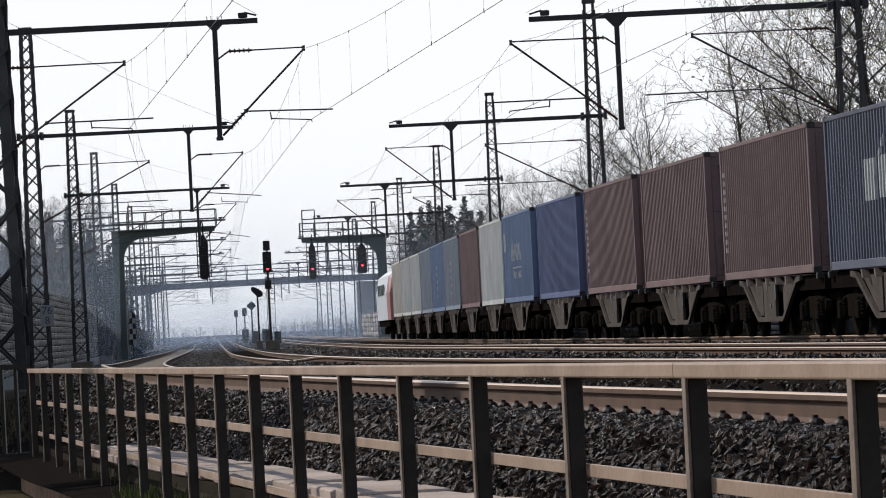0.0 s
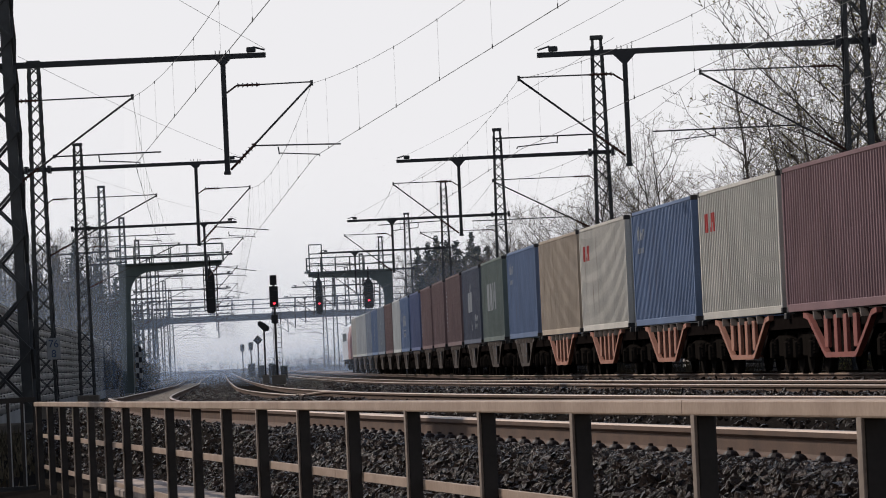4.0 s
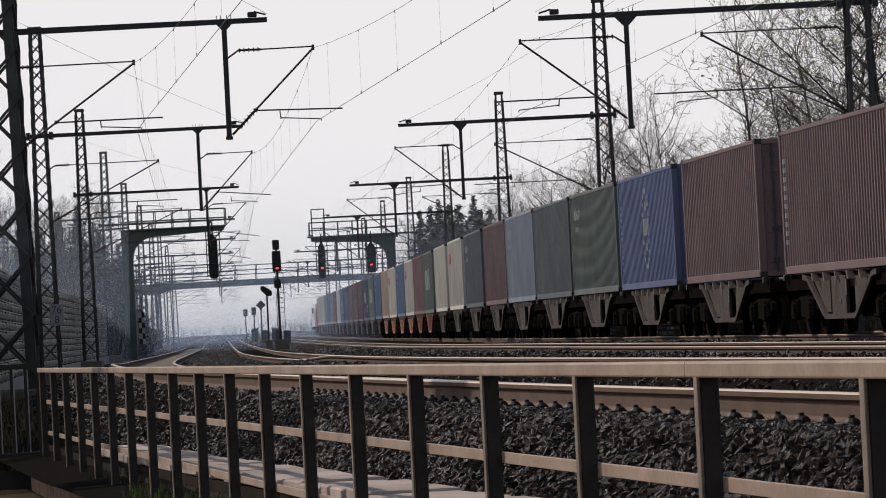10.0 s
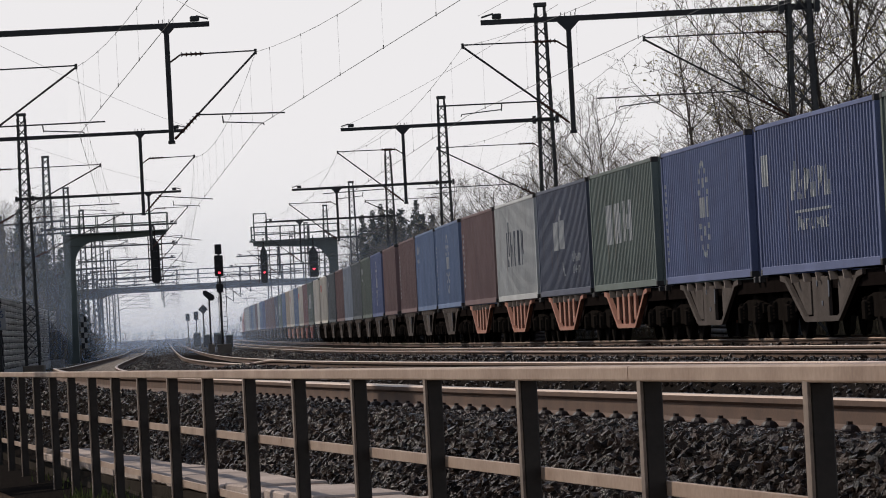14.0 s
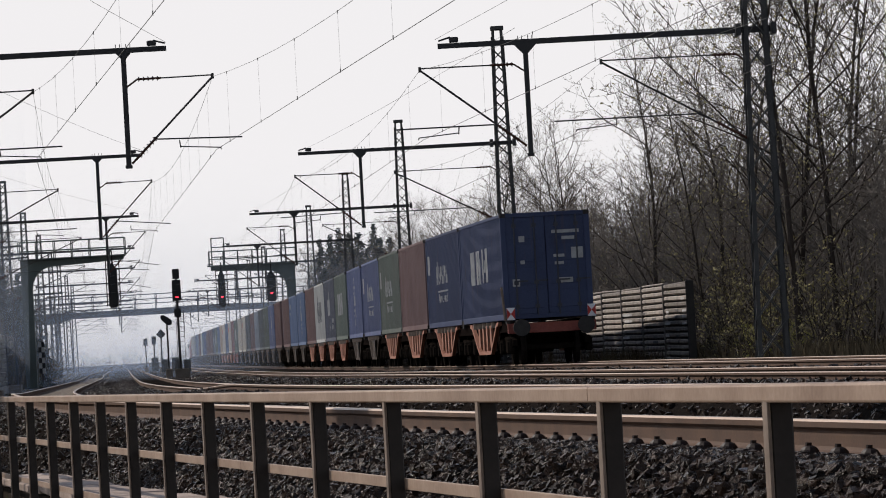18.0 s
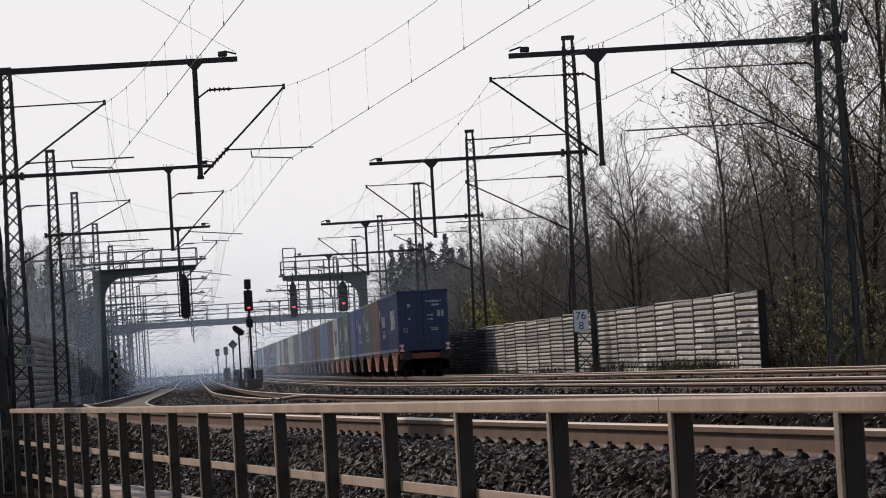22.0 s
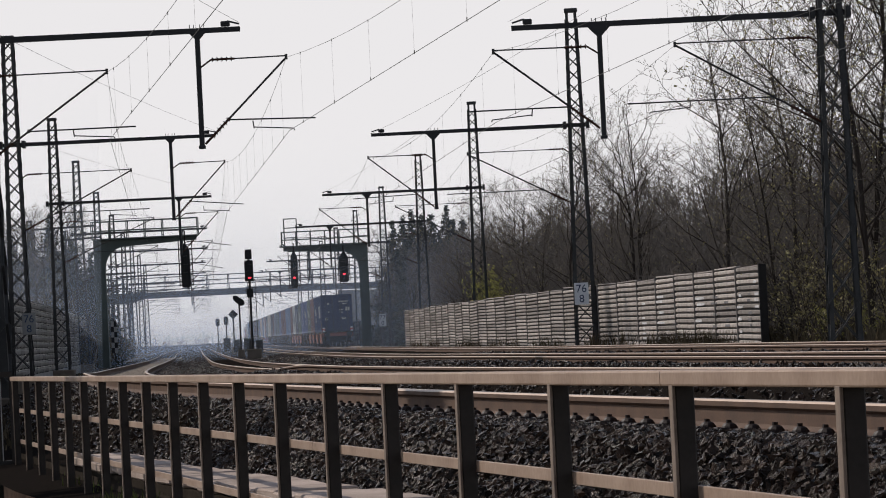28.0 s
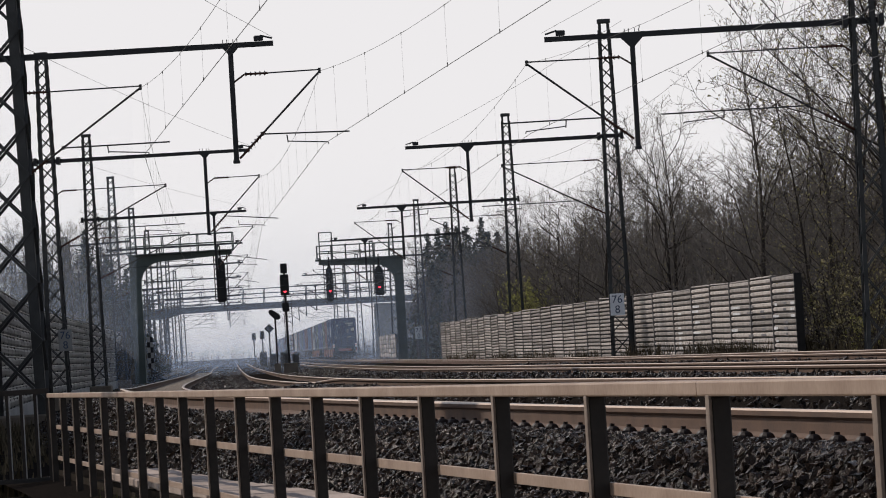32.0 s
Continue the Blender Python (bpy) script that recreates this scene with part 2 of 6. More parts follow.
# ---- mesh tools ----
class Shape:
    """Gathers plain faces for one mesh."""

    def __init__(self):
        self.v, self.f = [], []

    def quadprism(self, a, b):
        """Joins two rings of equal length into a closed prism."""
        k, n = len(self.v), len(a)
        self.v += [tuple(p) for p in a] + [tuple(p) for p in b]
        for i in range(n):
            j = (i + 1) % n
            self.f.append((k + i, k + j, k + n + j, k + n + i))
        self.f.append(tuple(k + i for i in reversed(range(n))))
        self.f.append(tuple(k + n + i for i in range(n)))
        return self

    def box(self, x0, x1, y0, y1, z0, z1):
        a = [(x0, y0, z0), (x1, y0, z0), (x1, y1, z0), (x0, y1, z0)]
        return self.quadprism(a, [(p[0], p[1], z1) for p in a])

    def block(self, x0, x1, y0, y1, z0, z1, c=0.01):
        """A box with its upright edges and its top and bottom rims cut."""
        def ring(d, z):
            return [(x0 + c + d, y0 + d, z), (x1 - c - d, y0 + d, z), (x1 - d, y0 + c + d, z), (x1 - d, y1 - c - d, z),
                    (x1 - c - d, y1 - d, z), (x0 + c + d, y1 - d, z), (x0 + d, y1 - c - d, z), (x0 + d, y0 + c + d, z)]
        rings = [ring(c, z0), ring(0, z0 + c), ring(0, z1 - c), ring(c, z1)]
        k = len(self.v)
        for r in rings:
            self.v += r
        for s in range(3):
            for i in range(8):
                j = (i + 1) % 8
                self.f.append((k + 8 * s + i, k + 8 * s + j, k + 8 * s + 8 + j, k + 8 * s + 8 + i))
        self.f.append(tuple(k + i for i in reversed(range(8))))
        self.f.append(tuple(k + 24 + i for i in range(8)))
        return self

    def bar(self, p, q, w, h=None, up=(0, 0, 1)):
        """A square bar from p to q, w wide and h high."""
        p, q, h = Vector(p), Vector(q), h or w
        d = (q - p).normalized()
        u = Vector(up)
        if abs(d.dot(u)) > 0.98:
            u = Vector((0, 1, 0))
        s = d.cross(u).normalized()
        u = s.cross(d)
        k = [s * (w / 2) + u * (h / 2), s * (w / 2) - u * (h / 2), -s * (w / 2) - u * (h / 2), -s * (w / 2) + u * (h / 2)]
        return self.quadprism([p + c for c in k], [q + c for c in k])

    def rounded(self, p, q, w, h, c):
        """A bar from p to q whose long edges are rounded off by c."""
        p, q = Vector(p), Vector(q)
        d = (q - p).normalized()
        s = d.cross(Vector((0, 0, 1))).normalized()
        u = s.cross(d)
        a, b, e = w / 2, h / 2, c * 0.3
        k = [(a, b - c), (a - e, b - e), (a - c, b), (-a + c, b), (-a + e, b - e), (-a, b - c), (-a, -b + c), (-a + e, -b + e), (-a + c, -b), (a - c, -b), (a - e, -b + e), (a, -b + c)]
        return self.quadprism([p + s * x + u * z for x, z in k], [q + s * x + u * z for x, z in k])

    def tube(self, p, q, r0, r1=None, n=6):
        p, q = Vector(p), Vector(q)
        r1 = r0 if r1 is None else r1
        d = (q - p).normalized()
        s = d.orthogonal().normalized()
        u = d.cross(s)
        c = [(math.cos(2 * math.pi * i / n), math.sin(2 * math.pi * i / n)) for i in range(n)]
        return self.quadprism([p + (s * a + u * b) * r0 for a, b in c], [q + (s * a + u * b) * r1 for a, b in c])

    def twig(self, p, q, r0, r1):
        """A three-sided open sliver."""
        d = (q - p).normalized()
        a = d.orthogonal().normalized()
        b = d.cross(a)
        k = len(self.v)
        for c, r in ((p, r0), (q, r1)):
            self.v += [tuple(c + a * r), tuple(c + (a * -0.5 + b * 0.87) * r), tuple(c + (a * -0.5 - b * 0.87) * r)]
        self.f += [(k, k + 1, k + 4, k + 3), (k + 1, k + 2, k + 5, k + 4), (k + 2, k, k + 3, k + 5)]

    def spike(self, p, q, r):
        """A three-sided sliver that runs out to a point."""
        d = (q - p).normalized()
        a = d.orthogonal().normalized()
        b = d.cross(a)
        k = len(self.v)
        self.v += [tuple(p + a * r), tuple(p + (a * -0.5 + b * 0.87) * r), tuple(p + (a * -0.5 - b * 0.87) * r), tuple(q)]
        self.f += [(k, k + 1, k + 3), (k + 1, k + 2, k + 3), (k + 2, k, k + 3)]

    def plate(self, outline, y0, y1):
        """An outline in x and z, made solid from y0 to y1."""
        return self.quadprism([(x, y0, z) for x, z in outline], [(x, y1, z) for x, z in outline])

    def plate_x(self, outline, x0, x1):
        return self.quadprism([(x0, y, z) for y, z in outline], [(x1, y, z) for y, z in outline])

    def mesh(self, name, *mats):
        m = bpy.data.meshes.new(name)
        m.from_pydata(self.v, [], self.f)
        for q in mats:
            m.materials.append(q)
        return m


def link(name, data, parent=None, label="", kind=""):
    ob = new(name, data)
    if parent is not None:
        ob.parent = parent
    return tagged(ob, label=label, kind=kind)


def part(name, shape, mat, parent, label="", kind=""):
    """One mesh object under a thing or a part."""
    return link(name, shape.mesh(name, mat), parent, label, kind)


def thing(name, m, label, category, group="", kind=""):
    ob = new(name)
    ob.matrix_basis = m
    return tagged(ob, label, category, group, kind)


# ---- the plan: centre lines x(y) of the four tracks, the masts and the barriers ----
def line(knots):
    """A smooth curve through (y, x) knots, straight beyond its ends."""
    ys, xs = [k[0] for k in knots], [k[1] for k in knots]
    ms = []
    for i in range(len(ys)):
        a, b = max(i - 1, 0), min(i + 1, len(ys) - 1)
        ms.append((xs[b] - xs[a]) / (ys[b] - ys[a]))

    def at(y):
        if y <= ys[0]:
            return xs[0] + ms[0] * (y - ys[0])
        if y >= ys[-1]:
            return xs[-1] + ms[-1] * (y - ys[-1])
        i = max(k for k in range(len(ys)) if ys[k] <= y)
        h = ys[i + 1] - ys[i]
        t = (y - ys[i]) / h
        return ((2 * t**3 - 3 * t**2 + 1) * xs[i] + (t**3 - 2 * t**2 + t) * h * ms[i]
                + (-2 * t**3 + 3 * t**2) * xs[i + 1] + (t**3 - t**2) * h * ms[i + 1])
    return at


def fall(y):
    """The line falls gently away from the observer."""
    return -0.0008 * max(0.0, y - 110.0)


DIP = line([(0, 0), (40, 0), (60, -0.01), (90, -0.065), (110, -0.108), (130, -0.15), (160, -0.215), (200, -0.295), (260, -0.4), (340, -0.48), (460, -0.5), (900, -0.5)])


DIP_Y = [4.0 * k for k in range(226)]
DIP_Z = [DIP(y) for y in DIP_Y]


def dip(y, share=1.0):
    """A shallow hollow of the track bed in the middle distance."""
    return float(np.interp(y, DIP_Y, DIP_Z)) * share


TRACK_A = line([(0, 8.4), (15, 4.95), (31, 1.98), (42, 0.1), (52, -1.45), (66, -3.6), (80, -5.2), (90, -6.21), (110, -7.87), (130, -9.22), (160, -10.98), (200, -13.21),
                (260, -16.51), (340, -20.82), (460, -27.68), (700, -40.76)])
TRACK_B = line([(0, 12.5), (30, 6.8), (48, 3.35), (64, 0.9), (80, -0.95), (90, -1.85), (110, -3.54), (130, -5.03), (160, -7.0), (200, -9.36), (260, -12.64), (340, -16.99),
                (460, -23.56), (700, -36.54)])
# the wires hang a little beside the centre lines
WIRE_A = line([(42, 0.0), (52, -1.6), (66, -3.8), (80, -5.45), (98, -7.15), (120, -8.5), (147, -10.0), (215, -13.65), (300, -18.4), (460, -27.1)])
WIRE_B = line([(30, 6.8), (48, 3.35), (64, 0.9), (80, -0.95), (97, -2.45), (108, -3.5), (125, -4.8), (142, -5.9), (173, -8.0), (265, -13.0), (471, -23.9)])
TRACK_D = line([(0, 17.5), (40, 13.15), (60, 11.05), (70, 9.95), (80, 8.85), (90, 7.85), (100, 6.93), (110, 6.07), (120, 5.23), (130, 4.45), (142, 3.5), (155, 2.6),
                (173, 1.52), (197, 0.2), (221, -1.0), (245, -2.24), (269, -3.5), (293, -4.8), (353, -7.95), (413, -11.15), (461, -13.75)])
TRACK_C = line([(y, TRACK_D(y) - 4.5) for y in (0, 40, 60, 80, 100, 125, 150, 180, 220, 260, 320, 461)])
MAST_L = line([(46, -7.8), (109, -10.95), (170, -15.6), (236, -19.6), (302, -23.65), (365, -27.1), (430, -30.6)])
MAST_R = line([(46, 14.2), (108, 9.35), (170, 5.1), (236, 1.8), (302, -1.35), (365, -4.65), (430, -8.0)])
STATIONS = (46.0, 108.5, 170.0, 236.0, 302.0, 365.0, 430.0, 495.0, 560.0, 630.0, 700.0)


def cant(y, run=50.0):
    """Height by which the outer rail of the two near tracks is raised in the curve."""
    t = min(1.0, max(0.0, (y - 92) / run))
    return 0.125 * (1 - t * t * (3 - 2 * t))


def cant_short(y):
    return cant(y, 16.0)


def heading(curve, y):
    """Degrees by which a curve turns to the left of straight ahead at y."""
    return math.degrees(math.atan((curve(y - 0.5) - curve(y + 0.5)) / 1.0))


# ---- ground, ballast and path ----
def strip(name, curve, ys, profile, mat, label, z=fall, kind="structure", jitter=0.0):
    """Sweeps a cross-section of (offset, height) along a curve."""
    rng = random.Random(name)
    s = Shape()
    n = len(profile)
    for y in ys:
        x, zz = curve(y), z(y)
        a = radians(heading(curve, y))
        for o, h in profile:
            s.v.append((x + o * math.cos(a) + rng.uniform(-jitter, jitter), y + o * math.sin(a), zz + h + rng.uniform(-jitter, jitter)))
    for i in range(len(ys) - 1):
        for j in range(n - 1):
            k = i * n + j
            s.f.append((k, k + 1, k + n + 1, k + n))
    return link(name, s.mesh(name, mat), None, label, kind)


def steps(a, b, d):
    n = max(1, round((b - a) / d))
    return [a + (b - a) * i / n for i in range(n + 1)]


YS = steps(-60, 120, 1.5) + steps(122, 300, 4) + steps(306, 900, 12)
g = Shape()
gx = [-2500, -600, -200, -80, -45, -25, -12, 0, 12, 25, 45, 80, 200, 600, 2500]
gy = [-600, -100, -20, 0, 20, 40, 80, 120, 200, 300, 500, 900, 2000, 4800]
for y in gy:
    for x in gx:
        g.v.append((x, y, -1.05 + fall(y) * 1.0 - (0.3 if abs(x) > 500 else 0)))
for i in range(len(gy) - 1):
    for j in range(len(gx) - 1):
        k = i * len(gx) + j
        g.f.append((k, k + 1, k + len(gx) + 1, k + len(gx)))
tagged(link("ground", g.mesh("ground", EARTH)), "dark brown earth along the railway line", "ground", kind="structure")

BED = line([(y, (TRACK_A(y) + TRACK_D(y)) / 2) for y in (0, 20, 40, 60, 80, 100, 125, 150, 180, 220, 260, 320, 461)])
bed = Shape()


@functools.lru_cache(maxsize=None)
def bed_row(y):
    """Heights across the ballast from the path on the left to the ditch on the right."""
    a, b, c, d = TRACK_A(y), TRACK_B(y), TRACK_C(y), TRACK_D(y)
    def plane(o, k=cant(y)):
        return -0.222 + k / 2 - k / 1.507 * o
    r = [(a - 3.9, -0.72), (a - 2.95, -0.62), (a - 2.5, -0.56), (a - 1.75, plane(-1.5)), (a - 1.3, plane(-1.3)), (a, plane(0)), (a + 1.3, plane(1.3)), (a + 1.7, plane(1.6))]
    m, kb = (a + b) / 2, cant_short(y)
    r += [(m, -0.3 if b - a < 4.3 else -0.34), (b - 1.75, plane(-1.5, kb) + 0.02), (b - 1.3, plane(-1.3, kb) + 0.04), (b, plane(0, kb) + 0.04), (b + 1.3, plane(1.3, kb) + 0.04), (b + 1.7, plane(1.6, kb) + 0.02)]
    r = [(x, max(h + dip(y), -1.0) if h < -0.5 else h + dip(y)) for x, h in r]
    near = len(r)
    m = (b + c) / 2
    r += [(m, -0.36), (c - 1.7, -0.15), (c - 1.3, -0.13), (c, -0.13), (c + 1.3, -0.13), (c + 1.6, -0.16)]
    m = (c + d) / 2
    r = r[:near] + [(x, h + dip(y, 0.8)) for x, h in r[near:]]
    near = len(r)
    r += [(m, -0.28), (d - 1.6, -0.16), (d - 1.3, -0.14), (d, -0.14), (d + 1.3, -0.14), (d + 1.75, -0.22), (d + 2.6, -0.55), (d + 6, -0.75), (d + 14, -0.95), (d + 40, -1.02)]
    return r[:near] + [(x, max(h + dip(y, 0.6), -1.04) if h < -0.5 else h + dip(y, 0.6)) for x, h in r[near:]]


rng = random.Random(5)
for y in YS:
    for x, h in bed_row(y):
        bed.v.append((x, y, h + fall(y) + rng.uniform(-0.012, 0.012)))
nb = len(bed_row(0))
for i in range(len(YS) - 1):
    for j in range(nb - 1):
        k = i * nb + j
        bed.f.append((k, k + 1, k + nb + 1, k + nb))
tagged(link("ballast_bed", bed.mesh("ballast_bed", BALLAST)), "dark grey crushed-stone ballast under the tracks", "ballast", kind="structure")


def bed_height(x, y):
    r = bed_row(round(y * 4) / 4)
    for (x0, h0), (x1, h1) in zip(r, r[1:]):
        if x0 <= x <= x1:
            return h0 + (h1 - h0) * (x - x0) / (x1 - x0) + fall(y)
    return -0.7 + fall(y)


def stones(name, count, y0, y1, across, size, seed, label, coarse=True):
    """Loose broken stones on the ballast: every stone a crooked block (coarse: a crooked eight-sided lump). across(y) gives the span in x."""
    r = np.random.RandomState(seed)
    # nearer stretches are seen larger and get their share of stones
    ys = y0 + (y1 - y0) * r.rand(count)
    lump = np.array([(x, y, z) for z in (-1, 1) for y in (-1, 1) for x in (-1, 1)], float) * np.array([0.5, 0.42, 0.34])
    faces = np.array([(0, 2, 3, 1), (4, 5, 7, 6), (0, 1, 5, 4), (2, 6, 7, 3), (0, 4, 6, 2), (1, 3, 7, 5)])
    k = 8
    if coarse:
        lump = np.array([(-1, 0, 0), (1, 0, 0), (0, -1, 0), (0, 1, 0), (0, 0, -1), (0, 0, 1)], float) * np.array([0.7, 0.6, 0.5])
        faces = np.array([(0, 2, 5), (2, 1, 5), (1, 3, 5), (3, 0, 5), (2, 0, 4), (1, 2, 4), (3, 1, 4), (0, 3, 4)])
        k = 6
    base = np.zeros((count, 3))
    for i, y in enumerate(ys):
        a, b = across(y)
        x = a + (b - a) * r.rand()
        base[i] = (x, y, bed_height(x, y))
    v = np.repeat(lump[None], count, 0) + (r.rand(count, k, 3) - 0.5) * (0.5 if coarse else 0.42)
    v *= (size * (0.55 + 0.85 * r.rand(count, 1, 1) ** 1.5)) * (0.7 + 0.6 * r.rand(count, 1, 3))
    q = r.randn(count, 4) * np.array([1.0, 0.55, 0.55, 1.0])
    q /= np.linalg.norm(q, axis=1, keepdims=True)
    w, x, y, z = q.T
    rot = np.stack([1 - 2 * (y * y + z * z), 2 * (x * y - z * w), 2 * (x * z + y * w), 2 * (x * y + z * w), 1 - 2 * (x * x + z * z), 2 * (y * z - x * w),
                    2 * (x * z - y * w), 2 * (y * z + x * w), 1 - 2 * (x * x + y * y)], 1).reshape(-1, 3, 3)
    v = np.einsum("nij,nkj->nki", rot, v) + base[:, None] + np.array([0, 0, size * 0.1])
    f = (faces[None] + k * np.arange(count)[:, None, None]).reshape(-1, faces.shape[1])
    m = bpy.data.meshes.new(name)
    m.vertices.add(count * k)
    m.vertices.foreach_set("co", v.reshape(-1))
    m.loops.add(f.size)
    m.loops.foreach_set("vertex_index", f.reshape(-1).astype(np.int32))
    m.polygons.add(len(f))
    m.polygons.foreach_set("loop_start", np.arange(0, f.size, faces.shape[1], dtype=np.int32))
    m.update()
    m.validate()
    m.shade_flat()
    m.materials.append(STONE)
    return tagged(link(name, m), label, "ballast", kind="stuff")


stones("ballast_stones", 66000, 16, 46, lambda y: (TRACK_A(y) - 2.5, TRACK_A(y) - 0.6), 0.04, 1, "loose dark broken ballast stones on the track shoulder", False)
stones("ballast_stones", 9000, 46, 100, lambda y: (TRACK_A(y) - 2.6, TRACK_A(y) - 0.6), 0.052, 2, "loose dark broken ballast stones between the tracks")
stones("ballast_stones", 17000, 26, 70, lambda y: (TRACK_A(y) + 0.8, TRACK_B(y) - 0.8), 0.055, 3, "loose dark broken ballast stones between two tracks")
stones("ballast_stones", 10000, 70, 210, lambda y: (TRACK_A(y) + 0.85, TRACK_B(y) - 0.85), 0.065, 7, "loose dark broken ballast stones between two tracks")
stones("ballast_stones", 6000, 210, 380, lambda y: (TRACK_A(y) + 0.9, TRACK_B(y) - 0.9), 0.09, 8, "dark coarse ballast between two distant tracks")
stones("ballast_stones", 5000, 100, 300, lambda y: (TRACK_A(y) - 2.6, TRACK_A(y) - 0.9), 0.08, 9, "dark coarse ballast on the shoulder of the track")
stones("ballast_stones", 12000, 45, 140, lambda y: (TRACK_B(y) + 0.6, TRACK_C(y) - 0.4), 0.075, 4, "loose dark broken ballast stones between two tracks")
stones("ballast_stones", 7000, 140, 330, lambda y: (TRACK_B(y) + 0.85, TRACK_C(y) - 0.85), 0.09, 10, "dark coarse ballast between two distant tracks")
stones("ballast_stones", 9000, 60, 160, lambda y: (TRACK_C(y) + 0.6, TRACK_D(y) + 2.3), 0.08, 6, "loose dark broken ballast stones beside the far track")


# ---- tracks ----
RAIL = [(-0.075, -0.172), (0.075, -0.172), (0.075, -0.16), (0.02, -0.142), (0.009, -0.125), (0.009, -0.052), (0.036, -0.036), (0.036, -0.01), (0.024, 0.0),
        (-0.024, 0.0), (-0.036, -0.01), (-0.036, -0.036), (-0.009, -0.052), (-0.009, -0.125), (-0.02, -0.142), (-0.075, -0.16)]


def rail_mesh(curve, offset, ys, dz, lift, low):
    s, n = Shape(), len(RAIL)
    for y in ys:
        a = radians(heading(curve, y))
        for o, h in ((p, q * 1.14) for p, q in RAIL):
            s.v.append((curve(y) + (offset + o) * math.cos(a), y + (offset + o) * math.sin(a), h + dz + fall(y) + dip(y, low) + (lift(y) if offset < 0 else 0)))
    for i in range(len(ys) - 1):
        for j in range(n):
            k, m = i * n + j, i * n + (j + 1) % n
            s.f.append((k, m, m + n, k + n))
    me = s.mesh("rail", RAILSIDE, RAILTOP)
    for i, p in enumerate(me.polygons):
        if i % n in (7, 8, 9):
            p.material_index = 1
    return me


def sleeper_shape():
    s = Shape()
    s.quadprism([(-1.3, -0.14, -0.2), (1.3, -0.14, -0.2), (1.3, 0.14, -0.2), (-1.3, 0.14, -0.2)], [(-1.28, -0.11, 0.0), (1.28, -0.11, 0.0), (1.28, 0.11, 0.0), (-1.28, 0.11, 0.0)])
    return s


def clip_shape():
    """Rib plate, rounded clamp and a low screw beside the rail foot."""
    s = Shape()
    s.block(-0.1, 0.075, -0.08, 0.08, 0.0, 0.022, 0.006)
    n = 10
    rings = [[(-0.012 + r * 0.8 * math.cos(2 * math.pi * i / n), r * math.sin(2 * math.pi * i / n), z) for i in range(n)] for r, z in ((0.068, 0.015), (0.062, 0.03), (0.045, 0.046), (0.02, 0.055))]
    for a, b in zip(rings, rings[1:]):
        s.quadprism(a, b)
    s.tube((-0.02, 0, 0.05), (-0.02, 0, 0.07), 0.017, n=6)
    return s


SLEEPER_MESH = sleeper_shape().mesh("sleeper", SLEEPER)
CLIP_MESH = clip_shape().mesh("rail_clip", CLIP)


def track(curve, near, far, last_single, clips_to, dz, label, low, lift=lambda y: 0.0):
    root = thing("railway_track", pose(0, 0, 0), label, "railway track", "railway tracks", "structure")
    ys = steps(near, 120, 1.2) + steps(121, 260, 3)[0:] + steps(265, 900, 9)
    for o in (-0.7535, 0.7535):
        link("rail", rail_mesh(curve, o, ys, dz, lift, low), root, "rusty steel rail with a polished head")
    y, rest = near, Shape()
    while y < far:
        a = heading(curve, y)
        z = fall(y) + dip(y, low) + dz - 0.2 + lift(y) / 2
        tip = math.degrees(lift(y) / 1.507)
        if y < last_single:
            s = link("sleeper", SLEEPER_MESH, root)
            s.matrix_basis = pose(curve(y), y, z, 0, tip, a)
            if y < clips_to:
                for o, turn in ((-0.7535, 0), (0.7535, 0), (-0.7535, 180), (0.7535, 180)):
                    c = link("rail_clip", CLIP_MESH, root)
                    side = -0.1 if turn == 0 else 0.1
                    c.matrix_basis = pose(curve(y), y, z, 0, tip, a) @ pose(o + side, 0, 0.004, 0, 0, turn)
        else:
            m = pose(curve(y), y, z, 0, tip, a)
            k = len(rest.v)
            sh = sleeper_shape()
            rest.v += [tuple(m @ Vector(q)) for q in sh.v]
            rest.f += [tuple(k + i for i in q) for q in sh.f]
        y += 0.56
    if rest.v:
        part("sleepers", rest, SLEEPER, root, kind="stuff")
    return root


track(TRACK_A, 14, 420, 70, 50, 0.0, "curving railway track with rusty rails on dark ballast", 1.0, cant)
track(TRACK_B, 26, 420, 80, 34, -0.02, "second railway track curving beside the first", 1.0, cant_short)
track(TRACK_C, 40, 300, 90, 0, 0.0, "third railway track of the main line", 0.8)
track(TRACK_D, 50, 300, 100, 0, 0.0, "railway track on which the container train runs", 0.6)


# ---- railing and cable trough beside the near track ----
def rail_point(i):
    """Foot of the railing's post i: x, y and the height of the handrail's top."""
    y = 12.2 * (1 + 0.18344 * i)
    return 12.2 * (0.0861 - 0.02718 * i), y, 0.49 - 0.0041 * (y - 12.2)


railing = thing("railing", pose(0, 0, 0), "brown painted steel railing with three rails along the track", "railing")
for i in range(-1, 19):
    x, y, z = rail_point(i)
    s = Shape()
    s.block(-0.024, 0.036, -0.028, 0.028, -1.18, -0.045, 0.004)
    s.box(-0.075, 0.075, -0.06, 0.06, -1.18, -1.155)
    for bx in (-0.058, 0.058):
        s.tube((bx, -0.035, -1.155), (bx, -0.035, -1.12), 0.012, n=6)
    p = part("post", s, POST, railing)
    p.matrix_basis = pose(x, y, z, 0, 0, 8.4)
    # thin added strip: the sunlit side of the post, done in colour
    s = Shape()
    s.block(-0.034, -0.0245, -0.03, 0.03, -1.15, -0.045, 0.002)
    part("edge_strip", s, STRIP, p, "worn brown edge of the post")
JOINT = 1.07
